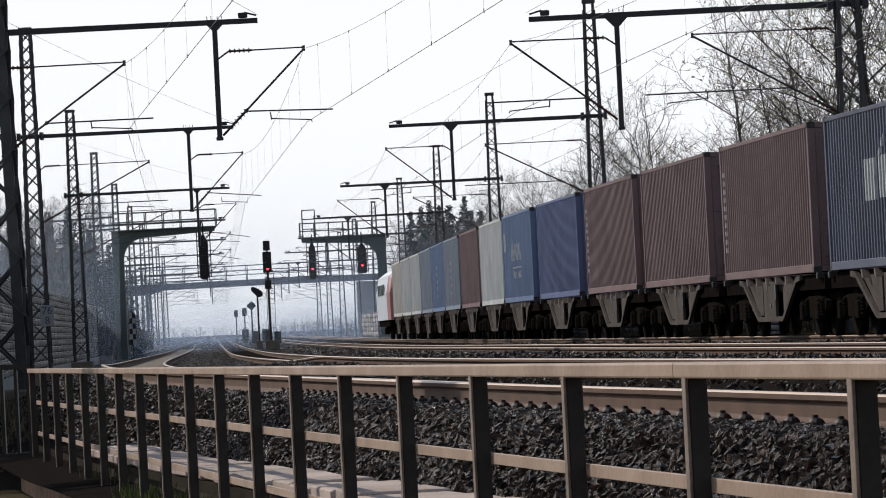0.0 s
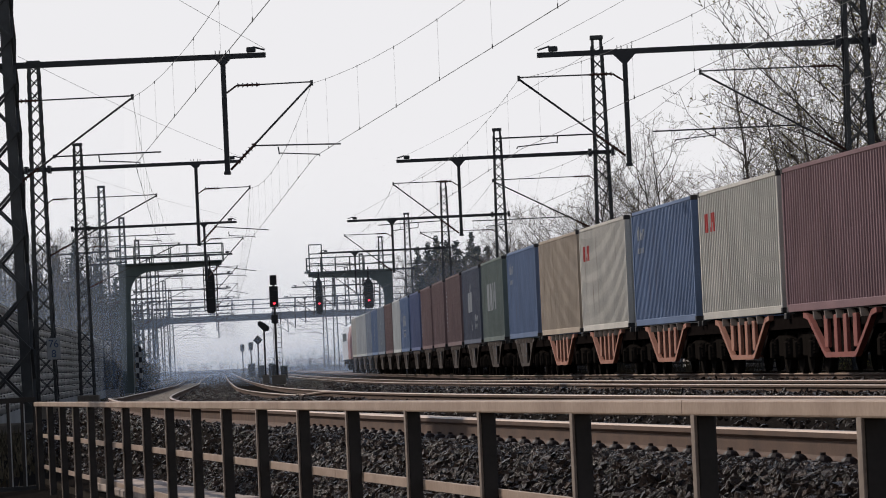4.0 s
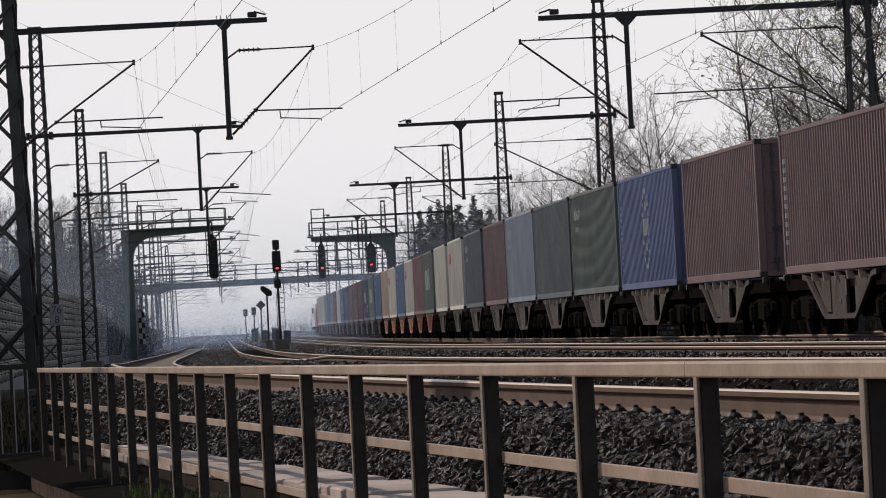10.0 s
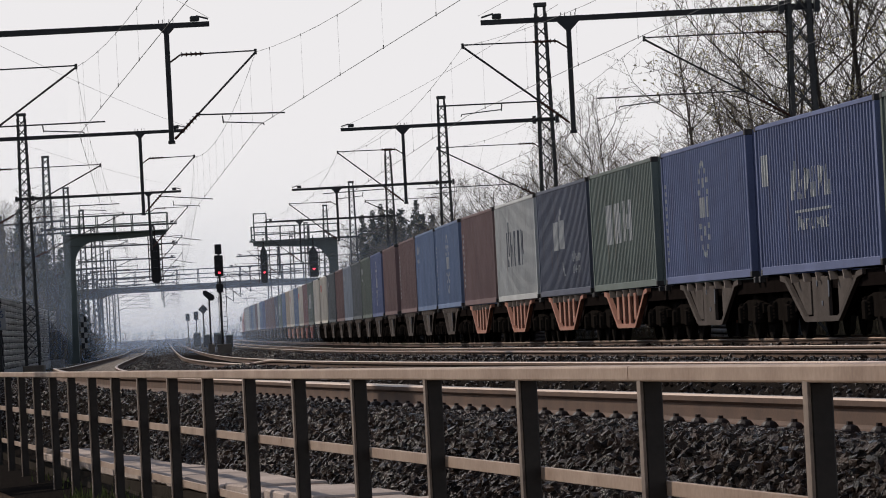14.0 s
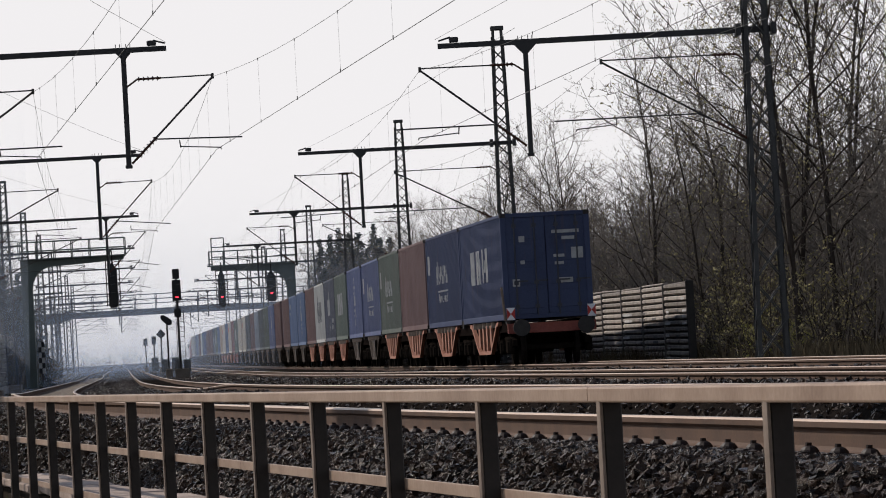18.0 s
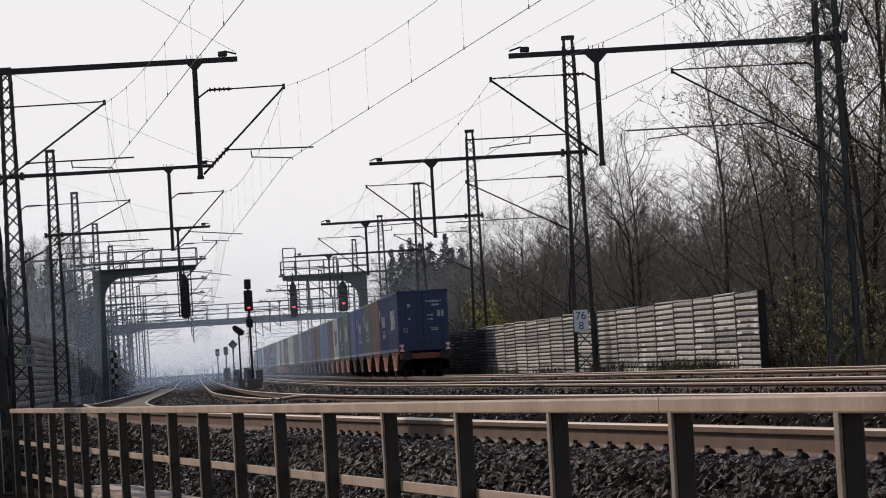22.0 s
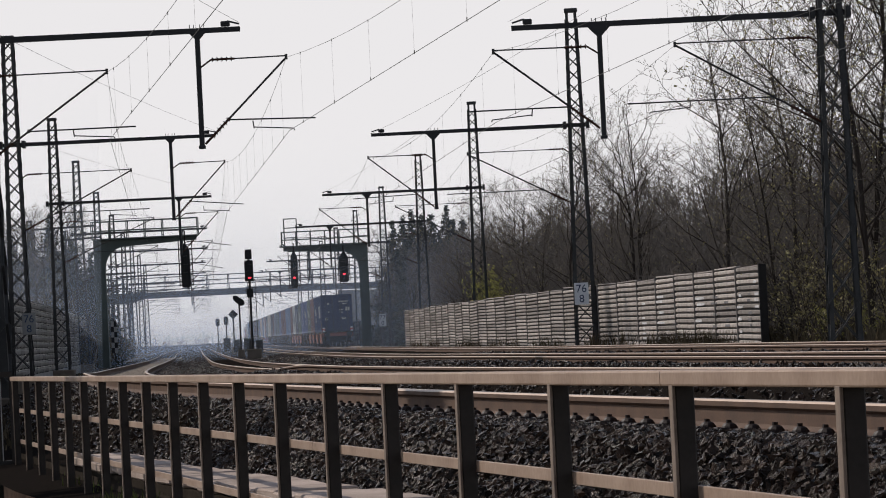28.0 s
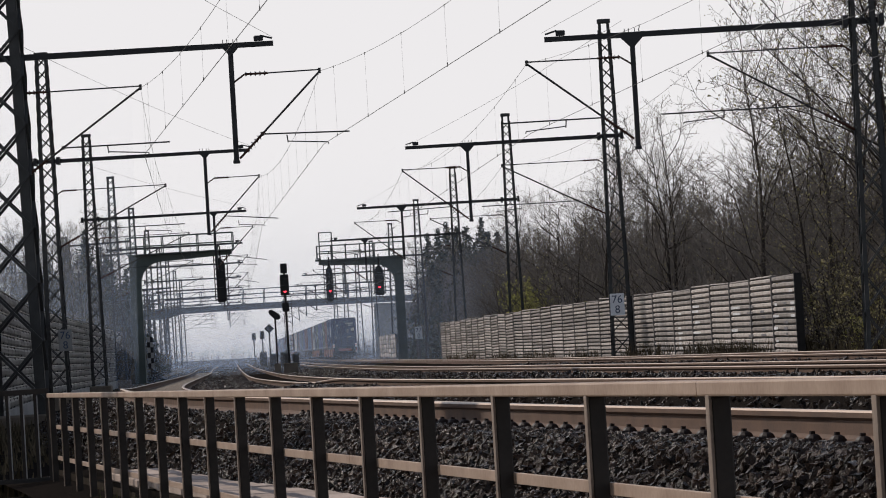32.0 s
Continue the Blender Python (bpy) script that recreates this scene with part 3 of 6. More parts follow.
for k, (drop, w, h) in enumerate(((0.025, 0.07, 0.05), (0.385, 0.016, 0.046), (0.735, 0.016, 0.046))):
    cuts = [-1.6, JOINT, 18.15] if k == 0 else [-1.6, 5.5, 12.4, 18.0]
    for c0, c1 in zip(cuts, cuts[1:]):
        a, b = Vector(rail_point(c0 + 0.002)), Vector(rail_point(c1 - 0.002))
        off = Vector((0, 0, -drop))
        side = Vector((0.042, 0.0, 0)) if k else Vector((0, 0, 0))
        s = Shape()
        s.rounded(a + off + side, b + off + side, w, h, min(w, h) * 0.14)
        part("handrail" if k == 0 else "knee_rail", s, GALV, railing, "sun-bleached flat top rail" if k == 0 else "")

# low concrete edge on which the railing stands
kerb = Shape()
for c0, c1 in zip(range(-2, 18, 1), range(-1, 19, 1)):
    a, b = Vector(rail_point(c0 + 0.01)), Vector(rail_point(c1 - 0.01))
    kerb.bar(a + Vector((0, 0, -1.58)), b + Vector((0, 0, -1.58)), 0.36, 0.8)
tagged(part("retaining_edge", kerb, RUSTWALL, None), "low weathered concrete edge under the railing", "kerb", kind="structure")
# gravelly bank between the railing and the trough
bank = Shape()
ks = [k * 0.5 for k in range(-4, 40)]
for k in ks:
    x, y, z = rail_point(k)
    xt = TRACK_A(y) - 3.25
    for t in (0, 0.35, 0.7, 1):
        bank.v.append((x + 0.15 + (xt - x - 0.15) * t, y, (z - 1.1) * (1 - t) + (-0.58) * t - 0.12 * math.sin(math.pi * t)))
for i in range(len(ks) - 1):
    for j in range(3):
        q = i * 4 + j
        bank.f.append((q, q + 1, q + 5, q + 4))
tagged(part("bank", bank, PATH, None), "strip of cinders and earth beside the track", "ground", kind="structure")

trough = thing("cable_trough", pose(0, 0, 0), "brownish concrete cable trough with loose lid slabs", "cable trough")
rng = random.Random(9)
y = 24.0
while y < 47:
    a = heading(TRACK_A, y + 0.5)
    s = Shape()
    s.block(-0.29, 0.29, 0.0, 0.96, -0.08, 0.0, 0.012)
    o = part("slab", s, SLAB, trough)
    o.matrix_basis = pose(TRACK_A(y) - 2.92 + rng.uniform(-0.02, 0.02), y, -0.40 - 0.005 * (y - 33) + rng.uniform(-0.012, 0.012), rng.uniform(-0.6, 0.6), rng.uniform(-1, 1), a + rng.uniform(-0.8, 0.8))
    y += 1.0
for o in (-0.27, 0.27):
    ys = steps(24, 48, 2)
    for y0, y1 in zip(ys, ys[1:]):
        s = Shape()
        s.bar((TRACK_A(y0) - 2.92 + o, y0, -0.64 - 0.005 * (y0 - 33)), (TRACK_A(y1) - 2.92 + o, y1, -0.64 - 0.005 * (y1 - 33)), 0.07, 0.3)
        # dark cinder colour on the concrete wall stands in for its shaded side
        part("side_wall", s, PATH, trough)

# gate railing with upright bars at the far end of the railing
ex, ey, ez = rail_point(18.25)
gate = thing("gate_railing", pose(ex, ey, ez - 1.1, 0, 0, 0), "dark iron railing panel with upright bars", "railing")
s = Shape()
s.bar((0.0, 0, 1.13), (-1.9, -0.3, 1.11), 0.06, 0.06)
part("top_rail", s, POST, gate)
s = Shape()
s.bar((0.0, 0, 0.12), (-1.9, -0.3, 0.10), 0.05, 0.05)
part("bottom_rail", s, DARKIRON, gate)
for i in range(13):
    s = Shape()
    w = 0.07 if i % 6 == 0 else 0.034
    x = -1.9 * i / 12
    s.box(x - w / 2, x + w / 2, x * 0.158 - w / 2, x * 0.158 + w / 2, -0.02 if i % 6 == 0 else 0.1, 1.1)
    b = part("bar", s, POST, gate)
    # pale sliver beside each bar imitates its lit edge
    s = Shape()
    s.box(x + w / 2 + 0.001, x + w / 2 + 0.011, x * 0.158 - 0.012, x * 0.158 + 0.02, 0.1, 1.08)
    part("worn_edge", s, STEELBAR, b, "bare bright edge")
s = Shape()
s.plate([(-1.95, -0.95), (0.02, -0.95), (0.02, -0.06), (-1.95, -0.08)], -0.05, 0.0)
part("kick_plate", s, DARKIRON, gate, "dark steel plate under the bars")
pillar = thing("concrete_pillar", pose(-6.9, 60.0, -1.05), "short pale concrete pillar behind the gate railing", "pillar")
s = Shape()
s.block(-0.13, 0.13, -0.15, 0.15, 0, 1.25, 0.015)
part("shaft", s, PIER, pillar)
s = Shape()
s.block(-0.15, 0.15, -0.17, 0.17, 1.25, 1.3, 0.015)
part("cap", s, PIER, pillar)
post = thing("steel_post", pose(-6.17, 56.0, -1.05), "dark square steel post beside the gate railing", "post")
s = Shape()
s.block(-0.11, 0.11, -0.07, 0.07, 0, 3.84, 0.006)
part("shaft", s, DARKIRON, post)
s = Shape()
s.block(-0.12, 0.12, -0.08, 0.08, 3.84, 3.865, 0.006)
part("cap", s, DARKIRON, post)


# ---- lattice masts with their cross arms ----
def angle_leg(s, p, q, w, sx, sy):
    """An L-shaped leg from p to q."""
    p, q, t = Vector(p), Vector(q), 0.012
    for a, b in (((sx * w, 0, 0), (0, sy * t, 0)), ((sx * t, 0, 0), (0, sy * w, 0))):
        a, b = Vector(a), Vector(b)
        r = [Vector((0, 0, 0)), a, a + b, b]
        s.quadprism([p + c for c in r], [q + c for c in r])


def lattice_parts(root, height, wb, wt, depth_b, depth_t, leg=0.09, brace=0.05, panel=1.0, single=False):
    """Four tapering legs, crossed bracing on each face and a closed top."""
    for sx in (-1, 1):
        for sy in (-1, 1):
            s = Shape()
            angle_leg(s, (sx * wb / 2, sy * depth_b / 2, -0.5), (sx * wt / 2, sy * depth_t / 2, height), leg, -sx, -sy)
            part("leg", s, MAST, root)

    def w(z):
        k = z / height
        return wb + (wt - wb) * k, depth_b + (depth_t - depth_b) * k
    zs, z = [0.15], 0.15
    while z < height - 0.5:
        z += max(0.42, panel * (w(z)[0] / wb) * 0.95)
        zs.append(min(z, height - 0.1))
    for face in range(4):
        s = Shape()
        for i, (z0, z1) in enumerate(zip(zs, zs[1:])):
            (a0, d0), (a1, d1) = w(z0), w(z1)
            if face < 2:
                y0, y1 = ((-1, 1)[face] * d / 2 for d in (d0, d1))
                e = [((-a0 / 2, y0, z0), (a1 / 2, y1, z1)), ((a0 / 2, y0, z0), (-a1 / 2, y1, z1))]
            else:
                x0, x1 = ((-1, 1)[face - 2] * a / 2 for a in (a0, a1))
                e = [((x0, -d0 / 2, z0), (x1, d1 / 2, z1)), ((x0, d0 / 2, z0), (x1, -d1 / 2, z1))]
            for p, q in e:
                s.bar(p, q, brace, 0.012 if face > 1 else brace * 0.5)
                if single:
                    part("brace", s, MAST, root)
                    s = Shape()
        if not single:
            part("bracing", s, MAST, root, kind="stuff")
    s = Shape()
    s.block(-wt / 2 - 0.04, wt / 2 + 0.04, -depth_t / 2 - 0.04, depth_t / 2 + 0.04, height - 0.1, height + 0.05, 0.02)
    part("head_plate", s, MAST, root)
    s = Shape()
    s.block(-wb / 2 - 0.2, wb / 2 + 0.2, -depth_b / 2 - 0.2, depth_b / 2 + 0.2, -1.0, -0.15, 0.04)
    part("footing", s, CONCRETE, root, "concrete footing")


def insulator(s, p, q, r, k):
    """A row of sheds between p and q."""
    p, q = Vector(p), Vector(q)
    s.tube(p, q, r * 0.42, n=6)
    for i in range(k):
        a = p.lerp(q, (i + 0.2) / k)
        b = p.lerp(q, (i + 0.5) / k)
        s.tube(a, b, r, r * 0.55, n=8)


def cantilever(root, x0, zlow, x1, side, zc, zm, shift=0.0):
    """The hinged arm that carries the wires: from the upright at x0 to the carrying wire over x1. side: -1 reaches to the left; shift moves the contact wire sideways."""
    arm = Shape()
    arm.tube((x0 + side * 0.75, 0, zm + 0.03), (x1, 0, zm + 0.04), 0.017, n=6)
    part("top_tube", arm, ARM, root)
    s = Shape()
    insulator(s, (x0 + side * 0.3, 0, zm + 0.03), (x0 + side * 0.85, 0, zm + 0.03), 0.062, 5)
    s.bar((x0 + side * 0.05, 0, zm - 0.14), (x0 + side * 0.3, 0, zm + 0.03), 0.04)
    part("insulator", s, CERAMIC, root, "brown ribbed insulator")
    p, q = Vector((x0 + side * 0.08, 0, zlow)), Vector((x1, 0, zm))
    d = (q - p).normalized()
    s = Shape()
    insulator(s, p + d * 0.22, p + d * 0.85, 0.075, 6)
    s.tube(p, p + d * 0.25, 0.03, n=6)
    part("insulator", s, CERAMIC, root, "brown ribbed insulator")
    s = Shape()
    s.tube(p + d * 0.85, q, 0.026, n=6)
    s.tube(q + Vector((0, 0, -0.05)), q + Vector((0, 0, 0.08)), 0.034, n=6)
    part("diagonal_tube", s, ARM, root)
    s = Shape()
    c = x1 + shift
    a = p + d * ((zc + 0.27 - zlow) / d.z if zc + 0.27 - zlow > 0.75 * d.z else 0.78)
    s.tube(a, (c + side * 0.62, 0, zc + 0.27), 0.018, n=6)
    s.tube(a + Vector((0, 0, -0.04)), a + Vector((0, 0, 0.05)), 0.036, n=6)
    part("registration_tube", s, ARM, root)
    s = Shape()
    hx = c - side * 0.85
    s.tube((hx, 0, zc + 0.27), (hx + side * 0.02, 0, zc + 0.09), 0.016, n=5)
    s.tube((hx + side * 0.02, 0, zc + 0.12), (c + side * 0.1, 0, zc + 0.05), 0.014, n=5)
    s.tube((c + side * 0.1, 0, zc + 0.05), (c + side * 0.12, 0, zc), 0.014, n=5)
    part("steady_arm", s, ARM, root)


def cross_arm(root, x0, x1, z, hang, zlow, side):
    """A long box beam, clamped to the mast, with a hanging upright."""
    s = Shape()
    end = x1
    s.plate([(x0 - side * 0.35, z - 0.07), (end, z - 0.058), (end, z + 0.058), (x0 - side * 0.35, z + 0.075)], -0.075, 0.075)
    part("cross_beam", s, BEAM, root, "long dark box beam")
    for k in (-0.42, 0.42):
        s = Shape()
        s.box(x0 + k - 0.06, x0 + k + 0.06, -0.3, 0.3, z - 0.13, z + 0.14)
        part("clamp", s, BEAM, root)
    s = Shape()
    s.block(end - side * 0.36 - 0.09, end - side * 0.36 + 0.13, -0.05, 0.05, z + 0.07, z + 0.2, 0.02)
    s.bar((end - side * 0.3, 0, z + 0.2), (end - side * 0.02, 0, z + 0.12), 0.04)
    part("end_bracket", s, BEAM, root)
    s = Shape()
    g = 0.18 if side > 0 else 0.26
    s.plate([(hang - g, z - 0.06), (hang - 0.07, z - g), (hang + 0.07, z - g), (hang + g, z - 0.06)], -0.09, 0.09)
    part("gusset", s, BEAM, root)
    s = Shape()
    s.block(hang - 0.058, hang + 0.058, -0.085, 0.085, zlow, z - 0.08, 0.012)
    s.block(hang - 0.08, hang + 0.08, -0.1, 0.1, zlow - 0.03, zlow + 0.05, 0.012)
    part("hanging_upright", s, BEAM, root)
    s = Shape()
    for k in (-0.28, -0.12, 0.12, 0.28):
        s.tube((hang + k * 0.6, 0, z + 0.07), (hang + k * 0.6, 0, z + 0.15), 0.01, n=5)
    part("bolts", s, BEAM, root, kind="stuff")


WIRES = {"A": [], "B": [], "C": [], "D": []}
for n, y in enumerate(STATIONS[:11]):
    zf = fall(y)
    stag = 0.3 if n % 2 else -0.1
    xa, xb, xc, xd = WIRE_A(y) + stag * 0.6, WIRE_B(y) + stag * 0.3, TRACK_C(y) - 0.35 + stag * 0.2 + (0.6 if n == 2 else 0.4 if n > 2 else 0.0), TRACK_D(y) - 0.6 + stag * 0.2
    xl, xr = MAST_L(y), MAST_R(y)
    tall = y > 120
    m = thing("catenary_mast", pose(xl, y, zf - 0.35), "dark steel lattice mast with a long cross beam over two tracks", "catenary mast", "catenary masts")
    H = (12.9, 12.9, 12.45, 12.65)[n] if n < 4 else 13.1
    if tall:
        lattice_parts(m, H, 0.78, 0.42, 0.6, 0.34, panel=0.85, leg=0.1, brace=0.06, single=n == 2)
    else:
        lattice_parts(m, H, 1.36, 0.82, 0.9, 0.6, panel=1.5, leg=0.24, brace=0.12, single=n == 1)
    zb = (7.95, 7.86, 8.13, 7.98)[min(n, 3)] + 0.35
    hg = (xb - (2.06 if n == 1 else 1.95) if n else 0.03) - xl
    cross_arm(m, 0, (xb - (0.28 if n else 0.9) if n != 1 else -4.5) - xl, zb, hg, (5.12 if n else 4.5) + 0.35, 1)
    zc = 5.53 + dip(y)
    cantilever(m, hg, 5.2 + 0.35, xb - xl, 1, zc + 0.35, 7.14 + 0.35)
    cantilever(m, 0.2, 4.95 + 0.35, xa - xl, 1, zc + 0.35, 7.0 + 0.35)
    WIRES["A"].append((xa, y, zf, xa, zc)), WIRES["B"].append((xb, y, zf, xb, zc))
    m = thing("catenary_mast", pose(xr, y, zf - 0.35), "dark steel lattice mast with a long cross beam over two tracks", "catenary mast", "catenary masts")
    H = 12.45 if tall else 12.9
    lattice_parts(m, H, 0.8 if tall else 0.76, 0.4 if tall else 0.44, 0.6, 0.34, panel=0.85 if tall else 1.0, leg=0.1, brace=0.06, single=n in (1, 2))
    zb = (7.7, 7.56, 7.86, 7.76)[min(n, 3)] + 0.35
    hg = xc + (2.5 if n == 1 else 2.42) - xr
    cross_arm(m, 0, xc + (0.45 if n == 1 else 0.15) - xr, zb, hg, (4.9 if n == 1 else 5.05) + 0.35, -1)
    zc = 5.47 + dip(y, 0.8)
    cantilever(m, hg, 5.12 + 0.35, xc - xr, -1, zc + 0.35, 7.02 + 0.35)
    off = -0.55 if n == 1 else -0.2
    cantilever(m, -0.2, 5.0 + 0.35, xd - xr, -1, zc + 0.35, 6.98 + 0.35, off)
    WIRES["C"].append((xc, y, zf, xc, zc)), WIRES["D"].append((xd, y, zf, xd + off, zc))


rng = random.Random(63)
for k in range(30):
    y = 318 + 13.5 * k + rng.uniform(-6, 6)
    x = TRACK_A(y) - rng.uniform(6.0, 15)
    m = thing("catenary_mast", pose(x, y, fall(y) - 0.4), "plain lattice mast on the sidings in the distance", "catenary mast", "catenary masts")
    H = rng.uniform(8.0, 10.0)
    lattice_parts(m, H, 0.6, 0.34, 0.5, 0.3, panel=1.1, leg=0.1, brace=0.06)
    s = Shape()
    s.bar((0, 0, H - 0.6), (rng.choice((-1, 1)) * rng.uniform(2.5, 5.5), 0, H - 0.5), 0.13)
    part("bracket_arm", s, BEAM, m)
    s = Shape()
    s.bar((0, 0, H - 2.2), (2.6, 0, H - 1.0), 0.06)
    s.bar((0, 0, H - 2.1), (3.0, 0, H - 2.2), 0.05)
    part("stay", s, ARM, m)


def wire(s, p, q, r, sag=0.0, k=1):
    """One continuous round wire from p to q, hanging through by sag."""
    p, q = Vector(p), Vector(q)
    d = (q - p).normalized()
    u = d.orthogonal().normalized()
    w = d.cross(u)
    m = len(s.v)
    for i in range(k + 1):
        t = i / k
        c = p.lerp(q, t) - Vector((0, 0, 4 * sag * t * (1 - t)))
        s.v += [tuple(c + u * r), tuple(c + w * r), tuple(c - u * r), tuple(c - w * r)]
    for i in range(k):
        for j in range(4):
            a, b = m + 4 * i + j, m + 4 * i + (j + 1) % 4
            s.f.append((a, b, b + 4, a + 4))


for name, pts in WIRES.items():
    zm = {"A": 7.0, "B": 7.14, "C": 7.02, "D": 6.98}[name]
    first, second = pts[0], pts[1]
    pts = [(first[0] - (second[0] - first[0]) * 0.9, first[1] - (second[1] - first[1]) * 0.9, 0.0, first[3] - (second[3] - first[3]) * 0.9, first[4])] + pts
    root = thing("overhead_line", pose(0, 0, 0), "thin copper contact wire hung from a sagging carrying wire", "overhead line", "overhead lines")
    drops = []
    for (xa, ya, za, ca, ha), (xb, yb, zb, cb, hb) in zip(pts, pts[1:]):
        contact, carry = Shape(), Shape()
        wire(contact, (ca, ya, za + ha), (cb, yb, zb + hb), 0.0062, 0.0, 1)
        wire(carry, (xa, ya, za + zm), (xb, yb, zb + zm), 0.0046, 0.62, 12)
        part("contact_wire", contact, WIRE, root)
        part("carrying_wire", carry, WIRE, root)
        for k in range(8):
            t = (k + 0.5) / 8
            y, z = ya + (yb - ya) * t, za + (zb - za) * t
            x, c, low = xa + (xb - xa) * t, ca + (cb - ca) * t, z + ha + (hb - ha) * t
            d = Shape()
            top = z + zm - 2.48 * t * (1 - t)
            d.tube((c, y, low), (x, y, top), 0.0022, n=4)
            d.tube((c, y, low - 0.02), (c, y, low + 0.05), 0.009, n=5)
            d.tube((x, y, top - 0.04), (x, y, top + 0.02), 0.008, n=5)
            drops.append(d)
    for d in drops:
        part("dropper", d, WIRE, root)
# slack feeder wires from beam end to beam end
feeder = thing("feeder_wire", pose(0, 0, 0), "thin dark wire strung along the cross-beam ends", "overhead line")
for side in (0, 1):
    for n, (a, b) in enumerate(zip(STATIONS[:6], STATIONS[1:7])):
        s = Shape()
        if side:
            p = ((8.81, 3.68)[n] if n < 2 else TRACK_C(a) + 2.2, a, 7.9 + fall(a))
            q = (TRACK_C(b) + (0.1 if n == 0 else 0.35), b, (7.72 if n == 0 else 7.9) + fall(b))
        else:
            p = ((-8.25, -10.33)[n] if n < 2 else MAST_L(a) + 1.0, a, 8.1 + fall(a))
            q = (-4.5 if n == 0 else TRACK_B(b) - 0.3, b, (8.0 if n == 0 else 8.2) + fall(b))
        wire(s, p, q, 0.0045, 0.12, 6)
        part("wire", s, WIRE, feeder)


# ---- writing ----

def letters(name, text, size, m, mat, parent, depth=0.004):
    """Built-in font turned into a flat mesh, centred, standing upright and facing the observer (-y)."""
    c = bpy.data.curves.new(name, "FONT")
    c.body, c.size, c.align_x, c.align_y, c.extrude = text, size, "CENTER", "CENTER", depth
    ob = bpy.data.objects.new("tmp", c)
    scene.collection.objects.link(ob)
    me = bpy.data.meshes.new_from_object(ob.evaluated_get(bpy.context.evaluated_depsgraph_get()))
    bpy.data.objects.remove(ob)
    me.materials.clear()
    me.materials.append(mat)
    o = link(name, me, parent)
    o.matrix_basis = m
    return o


def kilometre_board(x, y, z, w, h, top, low, label, turn=0, face=WHITE):
    b = thing("kilometre_board", pose(x, y, z, 0, 0, turn), label, "sign", "kilometre boards")
    s = Shape()
    s.block(-w / 2, w / 2, -0.012, 0.012, -h / 2, h / 2, 0.008)
    part("board", s, face, b)
    letters("numeral", top, h * 0.5, pose(0, -0.016, h * 0.22, 90), BLUEINK, b)
    letters("numeral", low, h * 0.5, pose(0, -0.016, -h * 0.24, 90), BLUEINK, b)
    s = Shape()
    s.box(-w * 0.42, w * 0.42, 0.012, 0.05, -0.03, 0.03)
    s.box(-0.03, 0.03, 0.012, 0.22, -0.02, 0.02)
    part("bracket", s, DARKIRON, b)


kilometre_board(MAST_R(170) - 0.12, 169.45, 1.62, 0.52, 0.8, "76", "8", "white kilometre board with blue numerals on a mast")
kilometre_board(MAST_L(170) + 0.35, 169.45, 1.5, 0.5, 0.78, "76", "8", "grimy shaded kilometre board on a lattice mast", 0, GREYBOARD)
kilometre_board(MAST_R(236) - 5.4, 262.0, 1.2, 0.4, 0.7, "77", "0", "small kilometre board beside a mast")


# ---- signals ----
def signal_head(root, x, z0, z1, w, lamps, hood=True, depth=0.3):
    s = Shape()
    c = w * 0.06
    s.plate([(x - w / 2, z0 + c), (x - w / 2 + c, z0), (x + w / 2 - c, z0), (x + w / 2, z0 + c), (x + w / 2, z1 - c), (x + w / 2 - c, z1), (x - w / 2 + c, z1), (x - w / 2, z1 - c)], -0.05, depth - 0.05)
    o = part("signal_head", s, BLACK, root, "black signal screen with hooded lamps")
    for lx, lz, mat in lamps:
        s = Shape()
        n = 12
        s.quadprism([(x + lx + 0.085 * math.cos(2 * math.pi * i / n), -0.058, lz + 0.085 * math.sin(2 * math.pi * i / n)) for i in range(n)],
                    [(x + lx + 0.085 * math.cos(2 * math.pi * i / n), -0.05, lz + 0.085 * math.sin(2 * math.pi * i / n)) for i in range(n)])
        part("lamp", s, mat, o, "red glowing lamp" if mat is REDLAMP else "")
        s = Shape()
        s.quadprism([(x + lx + 0.11 * math.cos(math.pi * i / 8), -0.05, lz + 0.11 * math.sin(math.pi * i / 8)) for i in range(9)],
                    [(x + lx + 0.11 * math.cos(math.pi * i / 8), -0.26, lz + 0.02 + 0.11 * math.sin(math.pi * i / 8)) for i in range(9)])
        part("hood", s, BLACK, o)


sx, sy = -11.15, 265.0
sg = thing("main_signal", pose(sx, sy, fall(sy) - 0.3), "slender colour-light signal showing a red lamp", "railway signal")
s = Shape()
s.tube((0.0, 0.32, 0), (0.0, 0.32, 5.8), 0.07, n=10)
part("post", s, DARKIRON, sg)
signal_head(sg, 0, 3.31, 3.79, 0.38, [])
signal_head(sg, 0, 4.23, 5.42, 0.49, [(0.02, 4.46, REDLAMP), (-0.1, 4.8, GLASS), (0.1, 5.15, GLASS)])
signal_head(sg, 0, 5.49, 6.05, 0.38, [])
s = Shape()
s.block(-0.3, 0.5, -0.2, 0.5, -0.2, 0.35, 0.03)
part("base", s, CONCRETE, sg)
s = Shape()
for k in range(14):
    s.bar((-0.12, 0.3, 0.5 + 0.28 * k), (0.32, 0.3, 0.5 + 0.28 * k), 0.025)
s.bar((-0.12, 0.3, 0.3), (-0.12, 0.3, 4.2), 0.03)
s.bar((0.32, 0.3, 0.3), (0.32, 0.3, 4.2), 0.03)
part("ladder", s, DARKIRON, sg)


